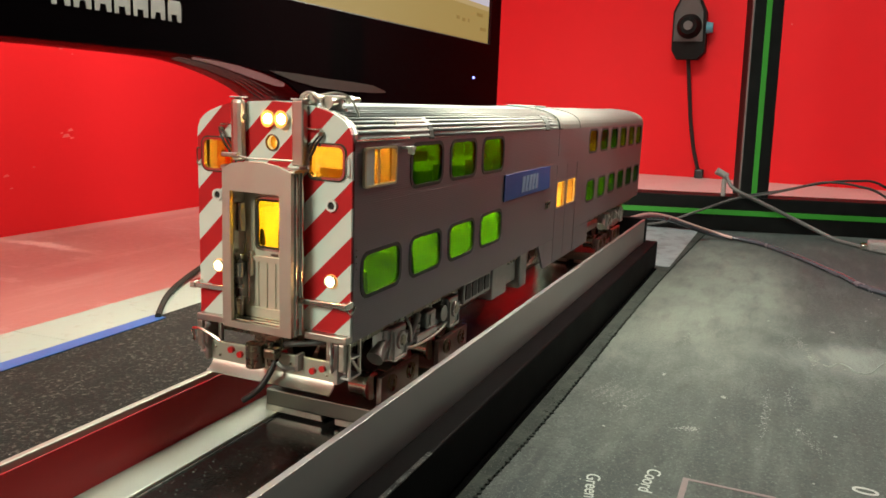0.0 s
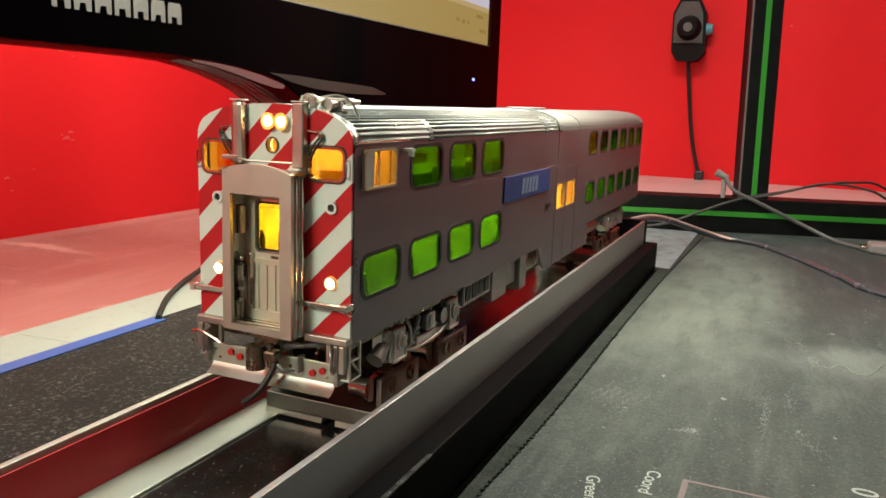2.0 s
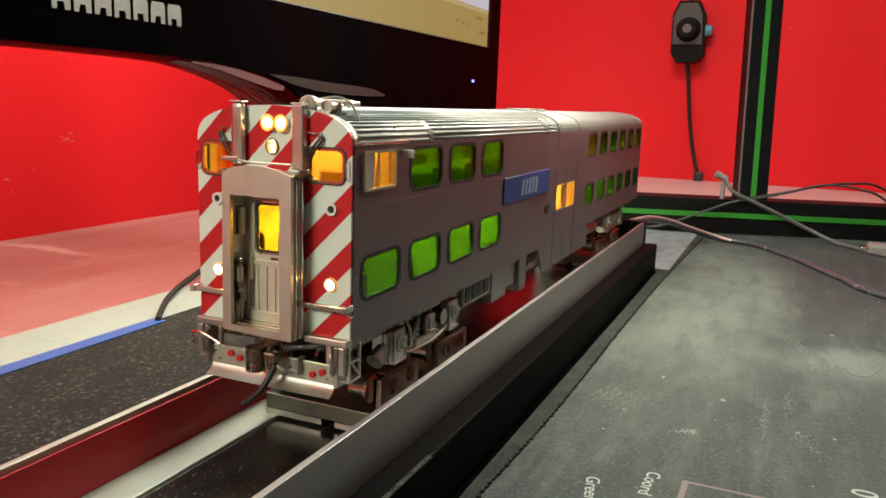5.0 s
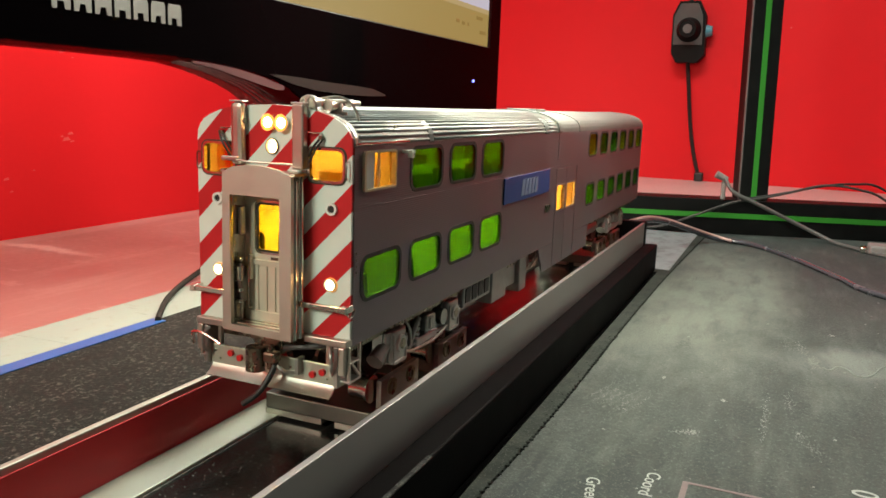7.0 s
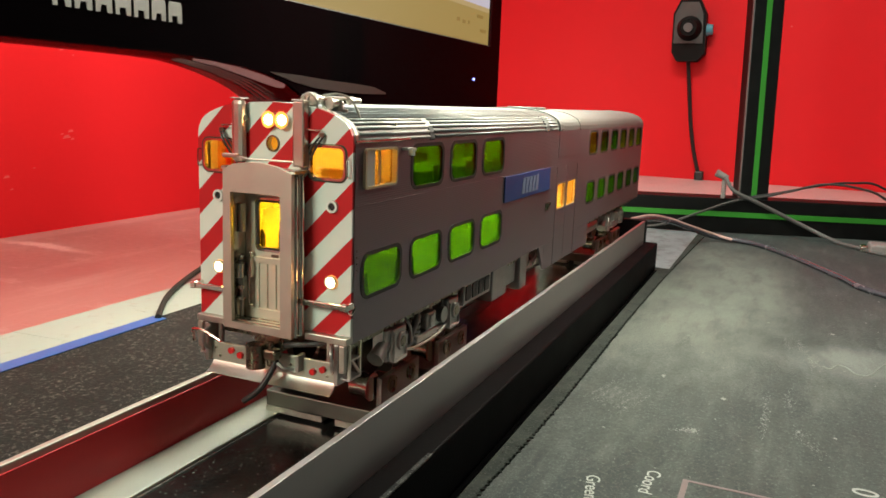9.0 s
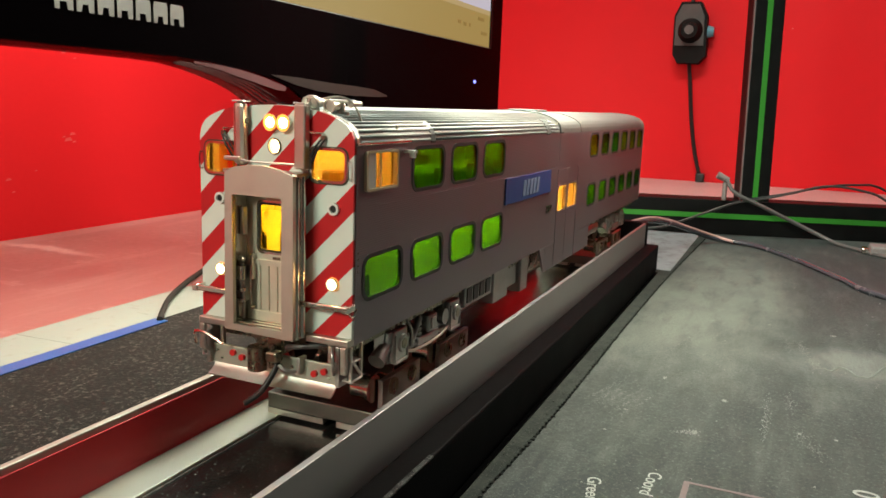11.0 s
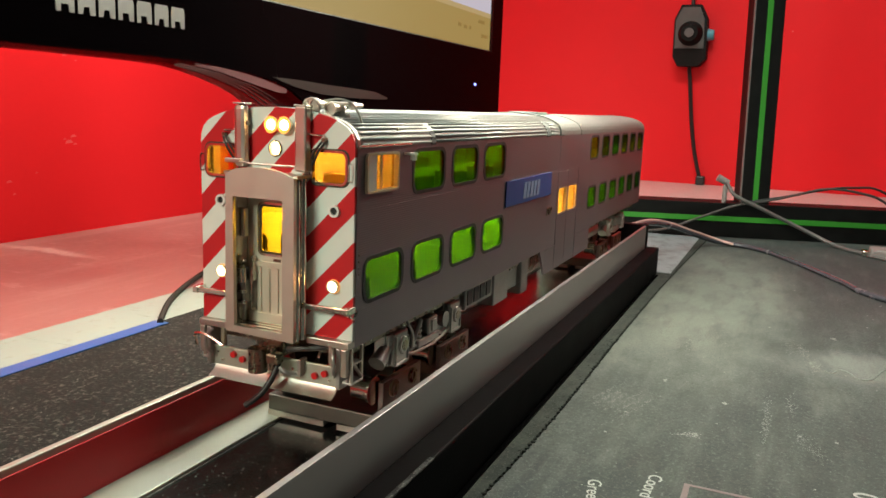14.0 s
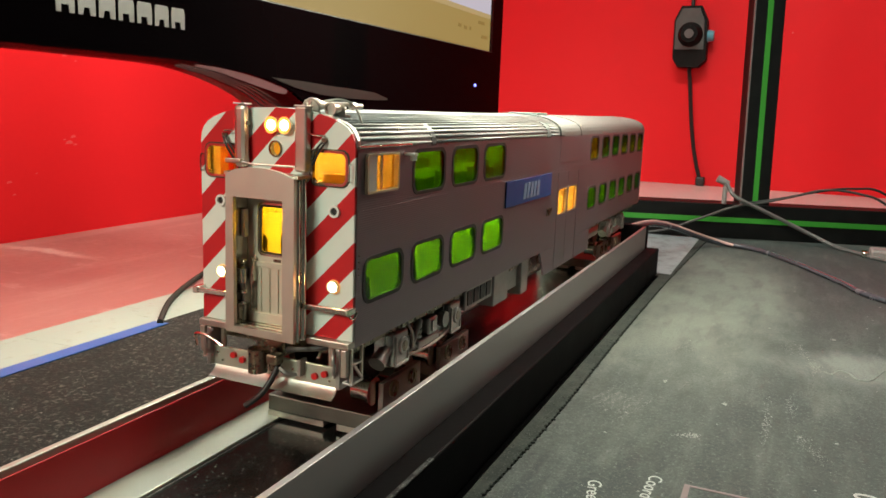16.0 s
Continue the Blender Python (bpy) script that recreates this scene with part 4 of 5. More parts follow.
    part("light_strip", box(-0.002, 0.002, 0.040, 0.240, 0.1215, 0.1225), DIMSTRIP, car, "warm light strip")
    for x in (-0.014, 0.014):
        part("light_strip", box(x - 0.001, x + 0.001, 0.310, 0.46, 0.1205, 0.1213), DIMSTRIP, car, "warm light strip")
    part("light_strip", box(-0.012, 0.012, 0.262, 0.285, 0.0925, 0.0935), STRIPLIGHT, car, "warm light strip")
    part("light_strip", box(-0.006, 0.006, 0.018, 0.024, 0.0925, 0.0935), STRIPLIGHT, car, "warm light strip")
    part("light_strip", box(-0.020, 0.020, 0.014, 0.018, 0.1175, 0.1185), CABSTRIP, car, "warm light strip")
    part("partition", box(-HW + 0.0016, HW - 0.0016, 0.0325, 0.0335, 0.0835, 0.1190), CREAM, car)
    part("cab_floor", box(-HW + 0.0016, HW - 0.0016, 0.004, 0.0325, 0.0942, 0.0950), CREAM, car)
    part("cab_desk", box(0.0165, 0.0285, 0.0040, 0.0085, 0.0952, 0.1035, 0.0004), CREAM, car)
    # next two are added to block the red walls behind the far windows
    part("partition", box(-HW + 0.0023, HW - 0.0023, LEN - 0.0046, LEN - 0.0036, 0.0482, 0.1185), CREAM, car)
    part("gallery_blocker", box(-0.0005, 0.0005, 0.3035, LEN - 0.005, 0.0850, 0.1190), CREAM, car)
    for y in (0.245, 0.302):
        part("partition", box(-HW + 0.0016, HW - 0.0016, y, y + 0.001, 0.0480, 0.1190), CREAM, car)

    # striped front end: wall with windows and the vestibule opening
    def end_wall(y0, y1, material, striped_end):
        bm = pierced(-HW, HW, 0.0473, 0.0990, [(-0.0119, 0.0119, 0.0475, 0.0985, 0.0006)], "y", y0, y1)
        pierced(0.006, HW, 0.0990, 0.1122, [(0.0145, 0.0297, 0.0996, 0.1120, 0.0028)], "y", y0, y1, bm)
        pierced(-HW, -0.006, 0.0990, 0.1122, [(-0.0297, -0.0145, 0.0996, 0.1120, 0.0028)], "y", y0, y1, bm)
        box(-0.006, 0.006, y0, y1, 0.0990, 0.1074, 0, bm)
        ring(rounded(-0.006, 0.006, 0.1074, 0.1148, 0.00002), rounded(BEACON_X - 0.0022, BEACON_X + 0.0022, 0.1087, 0.1135, 0.0022), "y", y0, y1, bm)
        cap = [(-HW, 0.1122), (-0.006, 0.1122), (-0.006, 0.1148), (0.006, 0.1148), (0.006, 0.1122), (HW, 0.1122)] + ROOFLINE[1:] + [(-x, z) for x, z in ROOFLINE[-2:0:-1]]
        return part("end_wall", prism(cap, "y", y0, y1, bm), material, car, "white end with red diagonal stripes" if striped_end else "plain steel end")
    end_wall(-0.0006, 0.0012, STRIPE, True)
    end_wall(LEN, LEN + 0.0015, PLATE, False)
    # bright edge moulding around the end
    rim_o = [(x * 1.004, z + 0.0001) for x, z in prof]
    rim_i = [(x * 0.965, z - 0.0011) for x, z in prof]
    part("end_moulding", prism(rim_o + rim_i[::-1], "y", 0.0014, 0.0030), PLATE, car)
    for s in (1, -1):
        xs = sorted((s * 0.0145, s * 0.0297))
        g = part("end_window", ring(rounded(xs[0] - 0.0001, xs[1] + 0.0001, 0.0995, 0.1121, 0.0029), rounded(xs[0] + 0.0003, xs[1] - 0.0003, 0.0999, 0.1117, 0.0026), "y", -0.0010, 0.001), BROWNGASKET, car, "dark brown window gasket")
        part("bezel", ring(rounded(xs[0] + 0.0004, xs[1] - 0.0004, 0.1000, 0.1116, 0.0025), rounded(xs[0] + 0.0012, xs[1] - 0.0012, 0.1008, 0.1108, 0.0020), "y", -0.0012, 0.0005), BRIGHT, g)
        part("pane", prism(rounded(xs[0] + 0.0008, xs[1] - 0.0008, 0.1004, 0.1112, 0.0022), "y", 0.0006, 0.0009), AMBERGLASS, g, "amber pane")
        part("wiper", hose([(s * 0.0205, -0.0016, 0.1150), (s * 0.0180, -0.0022, 0.1120), (s * 0.0158, -0.0018, 0.1085)], 0.00040, 6, 4), RUBBER, car, "black window wiper")
        part("wiper", hose([(s * 0.0212, -0.0016, 0.1146), (s * 0.0190, -0.0024, 0.1112), (s * 0.0160, -0.0018, 0.1065)], 0.00040, 6, 4), RUBBER, car, "black window wiper")
        part("wiper_motor", box(s * 0.0205 - 0.0008, s * 0.0205 + 0.0008, -0.0022, -0.0006, 0.1142, 0.1156, 0.0002), DARKMETAL, car)
        part("grab_iron", hose([(s * 0.0135, -0.0008, 0.1168), (s * 0.0138, -0.0026, 0.1168), (s * 0.0195, -0.0026, 0.1164), (s * 0.0200, -0.0008, 0.1164)], 0.0003, 6, 5), BRIGHT, car)
        part("grab_iron", hose([(s * 0.0304, -0.0008, 0.1075), (s * 0.0306, -0.0022, 0.1072), (s * 0.0306, -0.0022, 0.1022), (s * 0.0304, -0.0008, 0.1018)], 0.0003, 6, 5), BRIGHT, car)
        # marker socket
        cx = s * 0.0236 + 0.0008
        tor = np.linspace(0, 2 * math.pi, 24, endpoint=False)
        part("socket", ring([(cx + 0.0021 * math.cos(a), 0.0915 + 0.0021 * math.sin(a)) for a in tor], [(cx + 0.0013 * math.cos(a), 0.0915 + 0.0013 * math.sin(a)) for a in tor], "y", -0.0016, -0.0002), mat("white_enamel", (0.70, 0.71, 0.67), 0.35), car, "white ringed socket")
        part("socket_bore", rod((cx, -0.0008, 0.0915), (cx, -0.0004, 0.0915), 0.00135, 16), RUBBER, car)
        # ditch light
        cx = s * 0.0235 + 0.0008
        part("ditch_light", ring([(cx + 0.0023 * math.cos(a), 0.0657 + 0.0023 * math.sin(a)) for a in tor], [(cx + 0.0018 * math.cos(a), 0.0657 + 0.0018 * math.sin(a)) for a in tor], "y", -0.0018, -0.0004), CREAM, car)
        part("ditch_lens", ball((cx, -0.0003, 0.0657), 0.0021, 16, 10), HEADLIGHT, car, "lit ditch light lens", True)
        part("lamp_halo", ring([(cx + 0.00245 * math.cos(a), 0.0657 + 0.00245 * math.sin(a)) for a in tor], [(cx + 0.0019 * math.cos(a), 0.0657 + 0.0019 * math.sin(a)) for a in tor], "y", -0.0010, -0.0007), AMBERHALO, car, "glowing amber ring standing in for the lamp's halo")
        # end railing
        part("end_rail", box(*sorted((s * 0.0128, s * 0.0322)), -0.0050, -0.0036, 0.0574, 0.0594, 0.0003), BRIGHT, car)
        part("rail_bracket", box(*sorted((s * 0.0305, s * 0.0328)), -0.0054, 0.0, 0.0572, 0.0596, 0.0003), BRIGHT, car)
        if s > 0:
            part("rail_hook", hose([(s * (HW + 0.0002), -0.003, 0.0570), (s * (HW + 0.0022), -0.004, 0.0560), (s * (HW + 0.0030), -0.0025, 0.0590)], 0.0004, 6, 5), BRIGHT, car)
        # sill below the stripes, corner step
        part("end_sill", box(*sorted((s * 0.0150, s * 0.0318)), -0.0030, 0.0014, 0.0447, 0.0472, 0.0003), PLATE, car)
        part("corner_post", box(*sorted((s * 0.0290, s * 0.0312)), -0.0035, -0.0012, 0.0350, 0.0447, 0.0003), PLATE, car)
        part("step", box(*sorted((s * 0.0272, s * 0.0322)), -0.0012, 0.0070, 0.0316, 0.0324, 0.0002), CAST, car)
        part("step", box(*sorted((s * 0.0285, s * 0.0322)), -0.0010, 0.0066, 0.0384, 0.0390, 0.0002), CAST, car)
        for yy in (-0.0010, 0.0060):
            part("step_hanger", box(*sorted((s * 0.0310, s * 0.0321)), yy, yy + 0.0010, 0.0320, 0.0446, 0.0002), PLATE, car)
        part("step_brace", rod((s * 0.0300, -0.0020, 0.0440), (s * 0.0318, 0.0060, 0.0330), 0.0006, 8), PLATE, car, "", True)
        part("air_pipe", hose([(s * 0.0255, -0.0030, 0.0440), (s * 0.0270, -0.0050, 0.0415), (s * 0.0272, -0.0048, 0.0370), (s * 0.0262, -0.0030, 0.0345)], 0.0007, 8, 5), CAST, car, "", True)
        if s < 0:
            part("uncoupling_lever", hose([(-0.0325, -0.0040, 0.0370), (-0.0325, -0.0046, 0.0412), (-0.0305, -0.0050, 0.0420), (-0.0270, -0.0052, 0.0420), (-0.0190, -0.0056, 0.0392)], 0.00055, 6, 6), BRIGHT, car)

    # gate frame standing out from the end
    GY = -0.0098
    o = [(-0.0138, 0.0470), (0.0146, 0.0464), (0.0147, 0.1022), (0.0090, 0.1041), (0.0030, 0.1050), (-0.0030, 0.1050), (-0.0090, 0.1041), (-0.0131, 0.1022)]
    i_ = [(-0.0101, 0.0492), (0.0101, 0.0492), (0.0101, 0.0946), (0.0090, 0.0947), (0.0030, 0.0947), (-0.0030, 0.0947), (-0.0090, 0.0947), (-0.0101, 0.0946)]
    part("gate_frame", ring(o, i_, "y", GY - 0.0006, GY + 0.0010), GATE, car, "bead-blasted gate frame")
    for s in (1, -1):
        part("vestibule_wall", box(*sorted((s * 0.0112, s * 0.0118)), GY + 0.001, 0.0010, 0.0478, 0.0990), BRIGHT, car)
        part("bellows_post", rod((s * 0.0136, GY + 0.0030, 0.0462), (s * 0.0136, GY + 0.0030, 0.1010), 0.0011, 12), BRIGHT, car, "", True)
        part("bellows_post", rod((s * 0.0136, GY + 0.0062, 0.0462), (s * 0.0136, GY + 0.0062, 0.1020), 0.0014, 12), BRIGHT, car, "", True)
        part("bellows_panel", box(*sorted((s * 0.0126, s * 0.0134)), GY + 0.001, -0.0008, 0.0470, 0.1030), BRIGHT, car)
        # tall posts above the gate
        part("horn_post", box(*((0.0106, 0.0150) if s > 0 else (-0.0148, -0.0096)), -0.0042, -0.0007, 0.1040, 0.1256, 0.0006 if s > 0 else 0.0017), PLATE, car, "bright upright post", False)
        part("post_cap", box(*((0.0103, 0.0151) if s > 0 else (-0.0146, -0.0098)), -0.0043, 0.0, 0.1256, 0.1261, 0.0002), PLATE, car)
        part("post_port", rod((s * 0.0106 + (0.0008 if s < 0 else -0.0002), -0.0024, 0.1192), (s * 0.0106 + (0.0012 if s < 0 else 0.0002), -0.0024, 0.1192), 0.0010, 12), DARKMETAL, car)
    part("gate_lintel", hose([(-0.0130, GY - 0.0005, 0.1066), (-0.0060, GY - 0.0009, 0.1066), (-0.0010, GY - 0.0012, 0.1062), (0.0150, GY - 0.0002, 0.1062)], 0.00034, 8, 5), PLATE, car)
    part("tunnel_roof", box(-0.0150, 0.0150, GY + 0.001, 0.0, 0.1020, 0.1030), PLATE, car)
    part("threshold", box(-0.0116, 0.0116, GY - 0.0002, -0.0004, 0.0478, 0.0490, 0.0002), BRIGHT, car, "polished threshold")
    for k in range(3):
        part("tread_bar", box(-0.0114, 0.0114, GY + 0.0015 + 0.0025 * k, GY + 0.0024 + 0.0025 * k, 0.0490, 0.0496), BRIGHT, car)
    # end door inside the vestibule
    DY = -0.0010
    door = part("end_door", pierced(-0.0111, 0.0111, 0.0480, 0.0985, [(-0.0056, 0.0056, 0.0745, 0.0912, 0.0016)], "y", DY, DY + 0.0012), LITNICKEL, car, "nickel end door with a lit window")
    part("window_gasket", ring(rounded(-0.0059, 0.0059, 0.0742, 0.0915, 0.0018), rounded(-0.0052, 0.0052, 0.0749, 0.0908, 0.0013), "y", DY - 0.0004, DY + 0.0004), RUBBER, door)
    part("window_bezel", ring(rounded(-0.0067, 0.0067, 0.0734, 0.0923, 0.0022), rounded(-0.0060, 0.0060, 0.0741, 0.0916, 0.0018), "y", DY - 0.0003, DY + 0.0001), BRIGHT, door)
    part("pane", prism(rounded(-0.0054, 0.0054, 0.0747, 0.0910, 0.0014), "y", DY + 0.0005, DY + 0.0007), CLEARGLASS, door, "warm clear pane")
    for x in (-0.0058, -0.0022, 0.0014, 0.0050):
        part("door_rib", box(x, x + 0.0006, DY - 0.0005, DY, 0.0530, 0.0690), LITNICKEL, door)
    part("door_rail", box(-0.0105, 0.0105, DY - 0.0008, DY, 0.0695, 0.0712), LITNICKEL, door)
    part("kick_plate", box(-0.0105, 0.0105, DY - 0.0005, DY, 0.0482, 0.0525), LITNICKEL, door)
    part("door_handle", box(-0.0082, -0.0072, DY - 0.0022, DY, 0.0640, 0.0730, 0.0002), BRIGHT, door)
    part("name_tag", box(0.0, 0.0030, DY - 0.0003, DY, 0.0716, 0.0726), DARKMETAL, door)
    part("brake_stand", box(-0.0110, -0.0094, -0.0050, -0.0022, 0.0560, 0.0690, 0.0004), CAST, car)
    part("wall_box", box(-0.0111, -0.0094, -0.0052, -0.0026, 0.0800, 0.0900, 0.0004), PLATE, car)
    part("pipe", hose([(-0.0100, -0.0050, 0.0500), (-0.0096, -0.0052, 0.0580), (-0.0102, -0.0058, 0.0640), (-0.0098, -0.0056, 0.0700)], 0.0006, 8, 5), CAST, car)
    part("grab_iron", hose([(-0.0078, DY - 0.0003, 0.0540), (-0.0080, DY - 0.0022, 0.0550), (-0.0080, DY - 0.0022, 0.0680), (-0.0078, DY - 0.0003, 0.0690)], 0.0004, 6, 5), BRIGHT, car)
    part("valve_handle", rod((-0.0104, -0.0052, 0.0700), (-0.0086, -0.0060, 0.0722), 0.0006, 8), BRIGHT, car, "", True)
    part("valve_body", rod((-0.0100, -0.0056, 0.0640), (-0.0100, -0.0056, 0.0690), 0.0013, 14), BRIGHT, car, "", True)
    for z in (0.0560, 0.0600):
        part("pipe_clamp", rod((-0.0098, -0.0054, z), (-0.0098, -0.0054, z + 0.0012), 0.0011, 12), BRIGHT, car, "", True)
    part("door_latch_plate", box(0.0072, 0.0090, DY - 0.0008, DY, 0.0660, 0.0690, 0.0002), BRIGHT, door)
    part("gate_latch", box(-0.0126, -0.0062, GY - 0.0016, GY + 0.0002, 0.1062, 0.1076, 0.0003), PLATE, car)
    part("inner_post", rod((-0.0030, 0.010, 0.0480), (-0.0030, 0.010, 0.0935), 0.0007, 8), CREAM, car)
    part("inner_cabinet", box(0.0005, 0.0080, 0.012, 0.016, 0.0480, 0.0830), CREAM, car)
    part("inner_board", box(-0.0110, 0.0110, 0.026, 0.027, 0.0870, 0.0938), CREAM, car)
    part("vestibule_ceiling", box(-0.0124, 0.0124, GY + 0.001, -0.0006, 0.0990, 0.0998), PLATE, car)

    # headlights
    head = part("headlight_housing", prism(rounded(-0.0030, 0.0077, 0.1168, 0.1216, 0.0024), "y", -0.0022, -0.0004), BRIGHT, car)
    for x in (-0.0003, 0.0051):
        part("lens", ball((x, -0.0013, 0.1191), 0.0020, 16, 10), HEADLIGHT, head, "lit headlight lens", True)
        ang = np.linspace(0, 2 * math.pi, 24, endpoint=False)
        part("lamp_halo", ring([(x + 0.0026 * math.cos(a), 0.1191 + 0.0029 * math.sin(a)) for a in ang], [(x + 0.0020 * math.cos(a), 0.1191 + 0.0020 * math.sin(a)) for a in ang], "y", -0.0026, -0.0023), AMBERHALO, head, "glowing amber ring standing in for the lamp's halo")
    tor = np.linspace(0, 2 * math.pi, 28, endpoint=False)
    part("beacon_bezel", ring([(BEACON_X + 0.0026 * math.cos(a), 0.1111 + 0.0028 * math.sin(a)) for a in tor], [(BEACON_X + 0.0022 * math.cos(a), 0.1111 + 0.0024 * math.sin(a)) for a in tor], "y", -0.0013, -0.0005), DARKMETAL, car, "dark beacon ring")
    part("beacon_lens", rod((BEACON_X, -0.0007, 0.1111), (BEACON_X, -0.0005, 0.1111), 0.0022, 24), tinted("beacon_cover", (1.0, 0.95, 0.85), 0.04), car, "clear beacon cover")
    for x0, x1, z0, z1 in ((BEACON_X - 0.0062, BEACON_X - 0.0054, 0.1050, 0.1172), (BEACON_X + 0.0054, BEACON_X + 0.0062, 0.1050, 0.1172), (BEACON_X - 0.0054, BEACON_X + 0.0054, 0.1164, 0.1172), (BEACON_X - 0.0054, BEACON_X + 0.0054, 0.1050, 0.1058)):
        part("beacon_housing", box(x0, x1, 0.0012, 0.0120, z0, z1), CREAM, car)
    part("beacon_housing", box(BEACON_X - 0.0062, BEACON_X + 0.0062, 0.0120, 0.0126, 0.1050, 0.1172), CREAM, car)
    # air horn and bell on the roof
    for x, y, z, l, r in ((0.0142, 0.0020, 0.1262, 0.0110, 0.0024), (0.0196, 0.0030, 0.1252, 0.0095, 0.0023), (0.0246, 0.0085, 0.1262, 0.0070, 0.0013)):
        h = part("horn_trumpet", rod((x, y + 0.0006, z), (x, y + l, z + 0.0002), r * 0.82, 16, None, 0.0008), HORN, car, "", True)
        ang = np.linspace(0, 2 * math.pi, 20, endpoint=False)
        part("horn_bell", ring([(x + r * math.cos(a), z + r * math.sin(a)) for a in ang], [(x + r * 0.72 * math.cos(a), z + r * 0.72 * math.sin(a)) for a in ang], "y", y, y + 0.0008), HORN, h, "", True)
    part("horn_mount", box(0.0088, 0.0128, 0.0040, 0.0085, 0.1272, 0.1280, 0.0003), HORN, car)
    part("horn_mount", box(0.0088, 0.0094, 0.0040, 0.0085, 0.1246, 0.1272, 0.0002), HORN, car)
    part("horn_mount", box(0.0150, 0.0250, 0.0100, 0.0118, 0.1262, 0.1276, 0.0004), HORN, car)
    part("horn_mount", rod((0.0200, 0.0100, 0.1218), (0.0200, 0.0100, 0.1266), 0.0017, 12, None, 0.0010), HORN, car, "", True)
    part("horn_mount", rod((0.0200, 0.0100, 0.1222), (0.0200, 0.0100, 0.1234), 0.0030, 14), HORN, car, "", True)
    part("horn_pipe", hose([(0.0112, 0.001, 0.1240), (0.0118, -0.0004, 0.1268), (0.0150, -0.0006, 0.1284), (0.0174, -0.0004, 0.1266), (0.0178, -0.0002, 0.1236), (0.0186, 0.0010, 0.1212)], 0.00038, 6, 6), HORN, car)
    part("horn_pipe", hose([(0.0168, 0.0040, 0.1276), (0.0215, 0.0060, 0.1284), (0.0250, 0.0080, 0.1272), (0.0272, 0.0090, 0.1240), (0.0284, 0.0095, 0.1206)], 0.00042, 6, 6), HORN, car)

    # pilot
    pl = part("pilot", box(-0.0270, 0.0270, -0.0012, 0.0000, 0.0300, 0.0372, 0.0003), ALUBRIGHT, car, "bright pilot plate")
    sc = [(-0.0002, 0.0302), (-0.0008, 0.0291), (-0.0016, 0.0280), (-0.0029, 0.0269), (-0.0047, 0.0262), (-0.0050, 0.0266), (-0.0033, 0.0274), (-0.0020, 0.0285), (-0.0013, 0.0294), (-0.0008, 0.0303)]
    part("scoop", prism(sc, "x", -0.0262, 0.0262), SCOOPMETAL, car, "curved bright scoop", True)
    for x, z in ((-0.0174, 0.0350), (-0.0134, 0.0338), (0.0177, 0.0330), (0.0217, 0.0344)):
        part("lamp_stud", rod((x, -0.0024, z), (x, -0.0012, z), 0.0012, 14), REDENAMEL, pl, "red stud")
    for x, z in ((-0.0245, 0.0350), (-0.0225, 0.0322), (0.0085, 0.0340), (0.0235, 0.0322)):
        part("bolt", rod((x, -0.0018, z), (x, -0.0012, z), 0.0005, 8), BRIGHT, pl)
    for s in (1, -1):
        part("pilot_bracket", box(*sorted((s * 0.0268, s * 0.0285)), -0.0030, 0.0030, 0.0300, 0.0445, 0.0003), CAST, car)
        part("pilot_hanger", box(*sorted((s * 0.0225, s * 0.0240)), -0.0008, 0.0010, 0.0370, 0.0448, 0.0003), PLATE, car)
    part("coupler_pocket", box(-0.0060, 0.0060, -0.0030, 0.0060, 0.0385, 0.0440, 0.0004), DARKMETAL, car)
    part("coupler_shank", box(-0.0028, 0.0028, -0.0060, -0.003, 0.0380, 0.0415, 0.0005), DARKMETAL, car)
    part("coupler_knuckle", rod((-0.0022, -0.0075, 0.0330), (-0.0022, -0.0075, 0.0415), 0.0034, 18), DARKMETAL, car, "dark bronze knuckle", True)
    part("coupler_jaw", box(0.0014, 0.0066, -0.0085, -0.0040, 0.0365, 0.0405, 0.0009), DARKMETAL, car)
    part("coupler_pin", rod((0.0030, -0.0060, 0.0340), (0.0030, -0.0060, 0.0425), 0.0012, 10), DARKMETAL, car, "", True)
    part("cut_lever", box(0.0118, 0.0132, -0.0040, 0.0004, 0.0325, 0.0385, 0.0002), CAST, car)
    part("cut_lever", hose([(0.0060, -0.0060, 0.0355), (0.0085, -0.0055, 0.0335), (0.0120, -0.0030, 0.0330)], 0.0009, 6, 5), CAST, car)
    part("air_hose", hose([(0.0042, -0.0040, 0.0370), (0.0042, -0.0065, 0.0330), (0.0012, -0.0100, 0.0262), (-0.0046, -0.0115, 0.0212)], 0.0011, 10, 8), RUBBER, car, "black rubber air hose", True)
    part("air_hose", hose([(0.0040, 0.0, 0.0400), (0.0100, -0.0030, 0.0420), (0.0180, -0.0010, 0.0430), (0.0230, 0.003, 0.0440)], 0.0011, 8, 6), GREYCABLE, car, "grey air hose", True)

    # underfloor boxes
    part("underframe", box(-0.0270, 0.0270, 0.004, LEN - 0.004, 0.0400, 0.0455), DARKMETAL, car)
    # the last box is an added dark filler for the shaded recess
    for a, b, z in ((0.1090, 0.1450, 0.0330), (0.1480, 0.1700, 0.0265), (0.1716, 0.1912, 0.0290), (0.1930, 0.2050, 0.0236), (0.2060, 0.2480, 0.0300)):
        for s in (1, -1):
            bx = part("equipment_box", box(*sorted((s * 0.0120, s * (0.0240 if b > 0.21 else 0.0268 if 0.18 < b < 0.195 else 0.0290))), a, b, z, 0.0440, 0.0006), DARKMETAL if b > 0.21 else TRUCKCAST, car)
            if b < 0.16:
                for k in range(4):
                    yy = a + 0.0020 + k * (b - a - 0.003) / 4
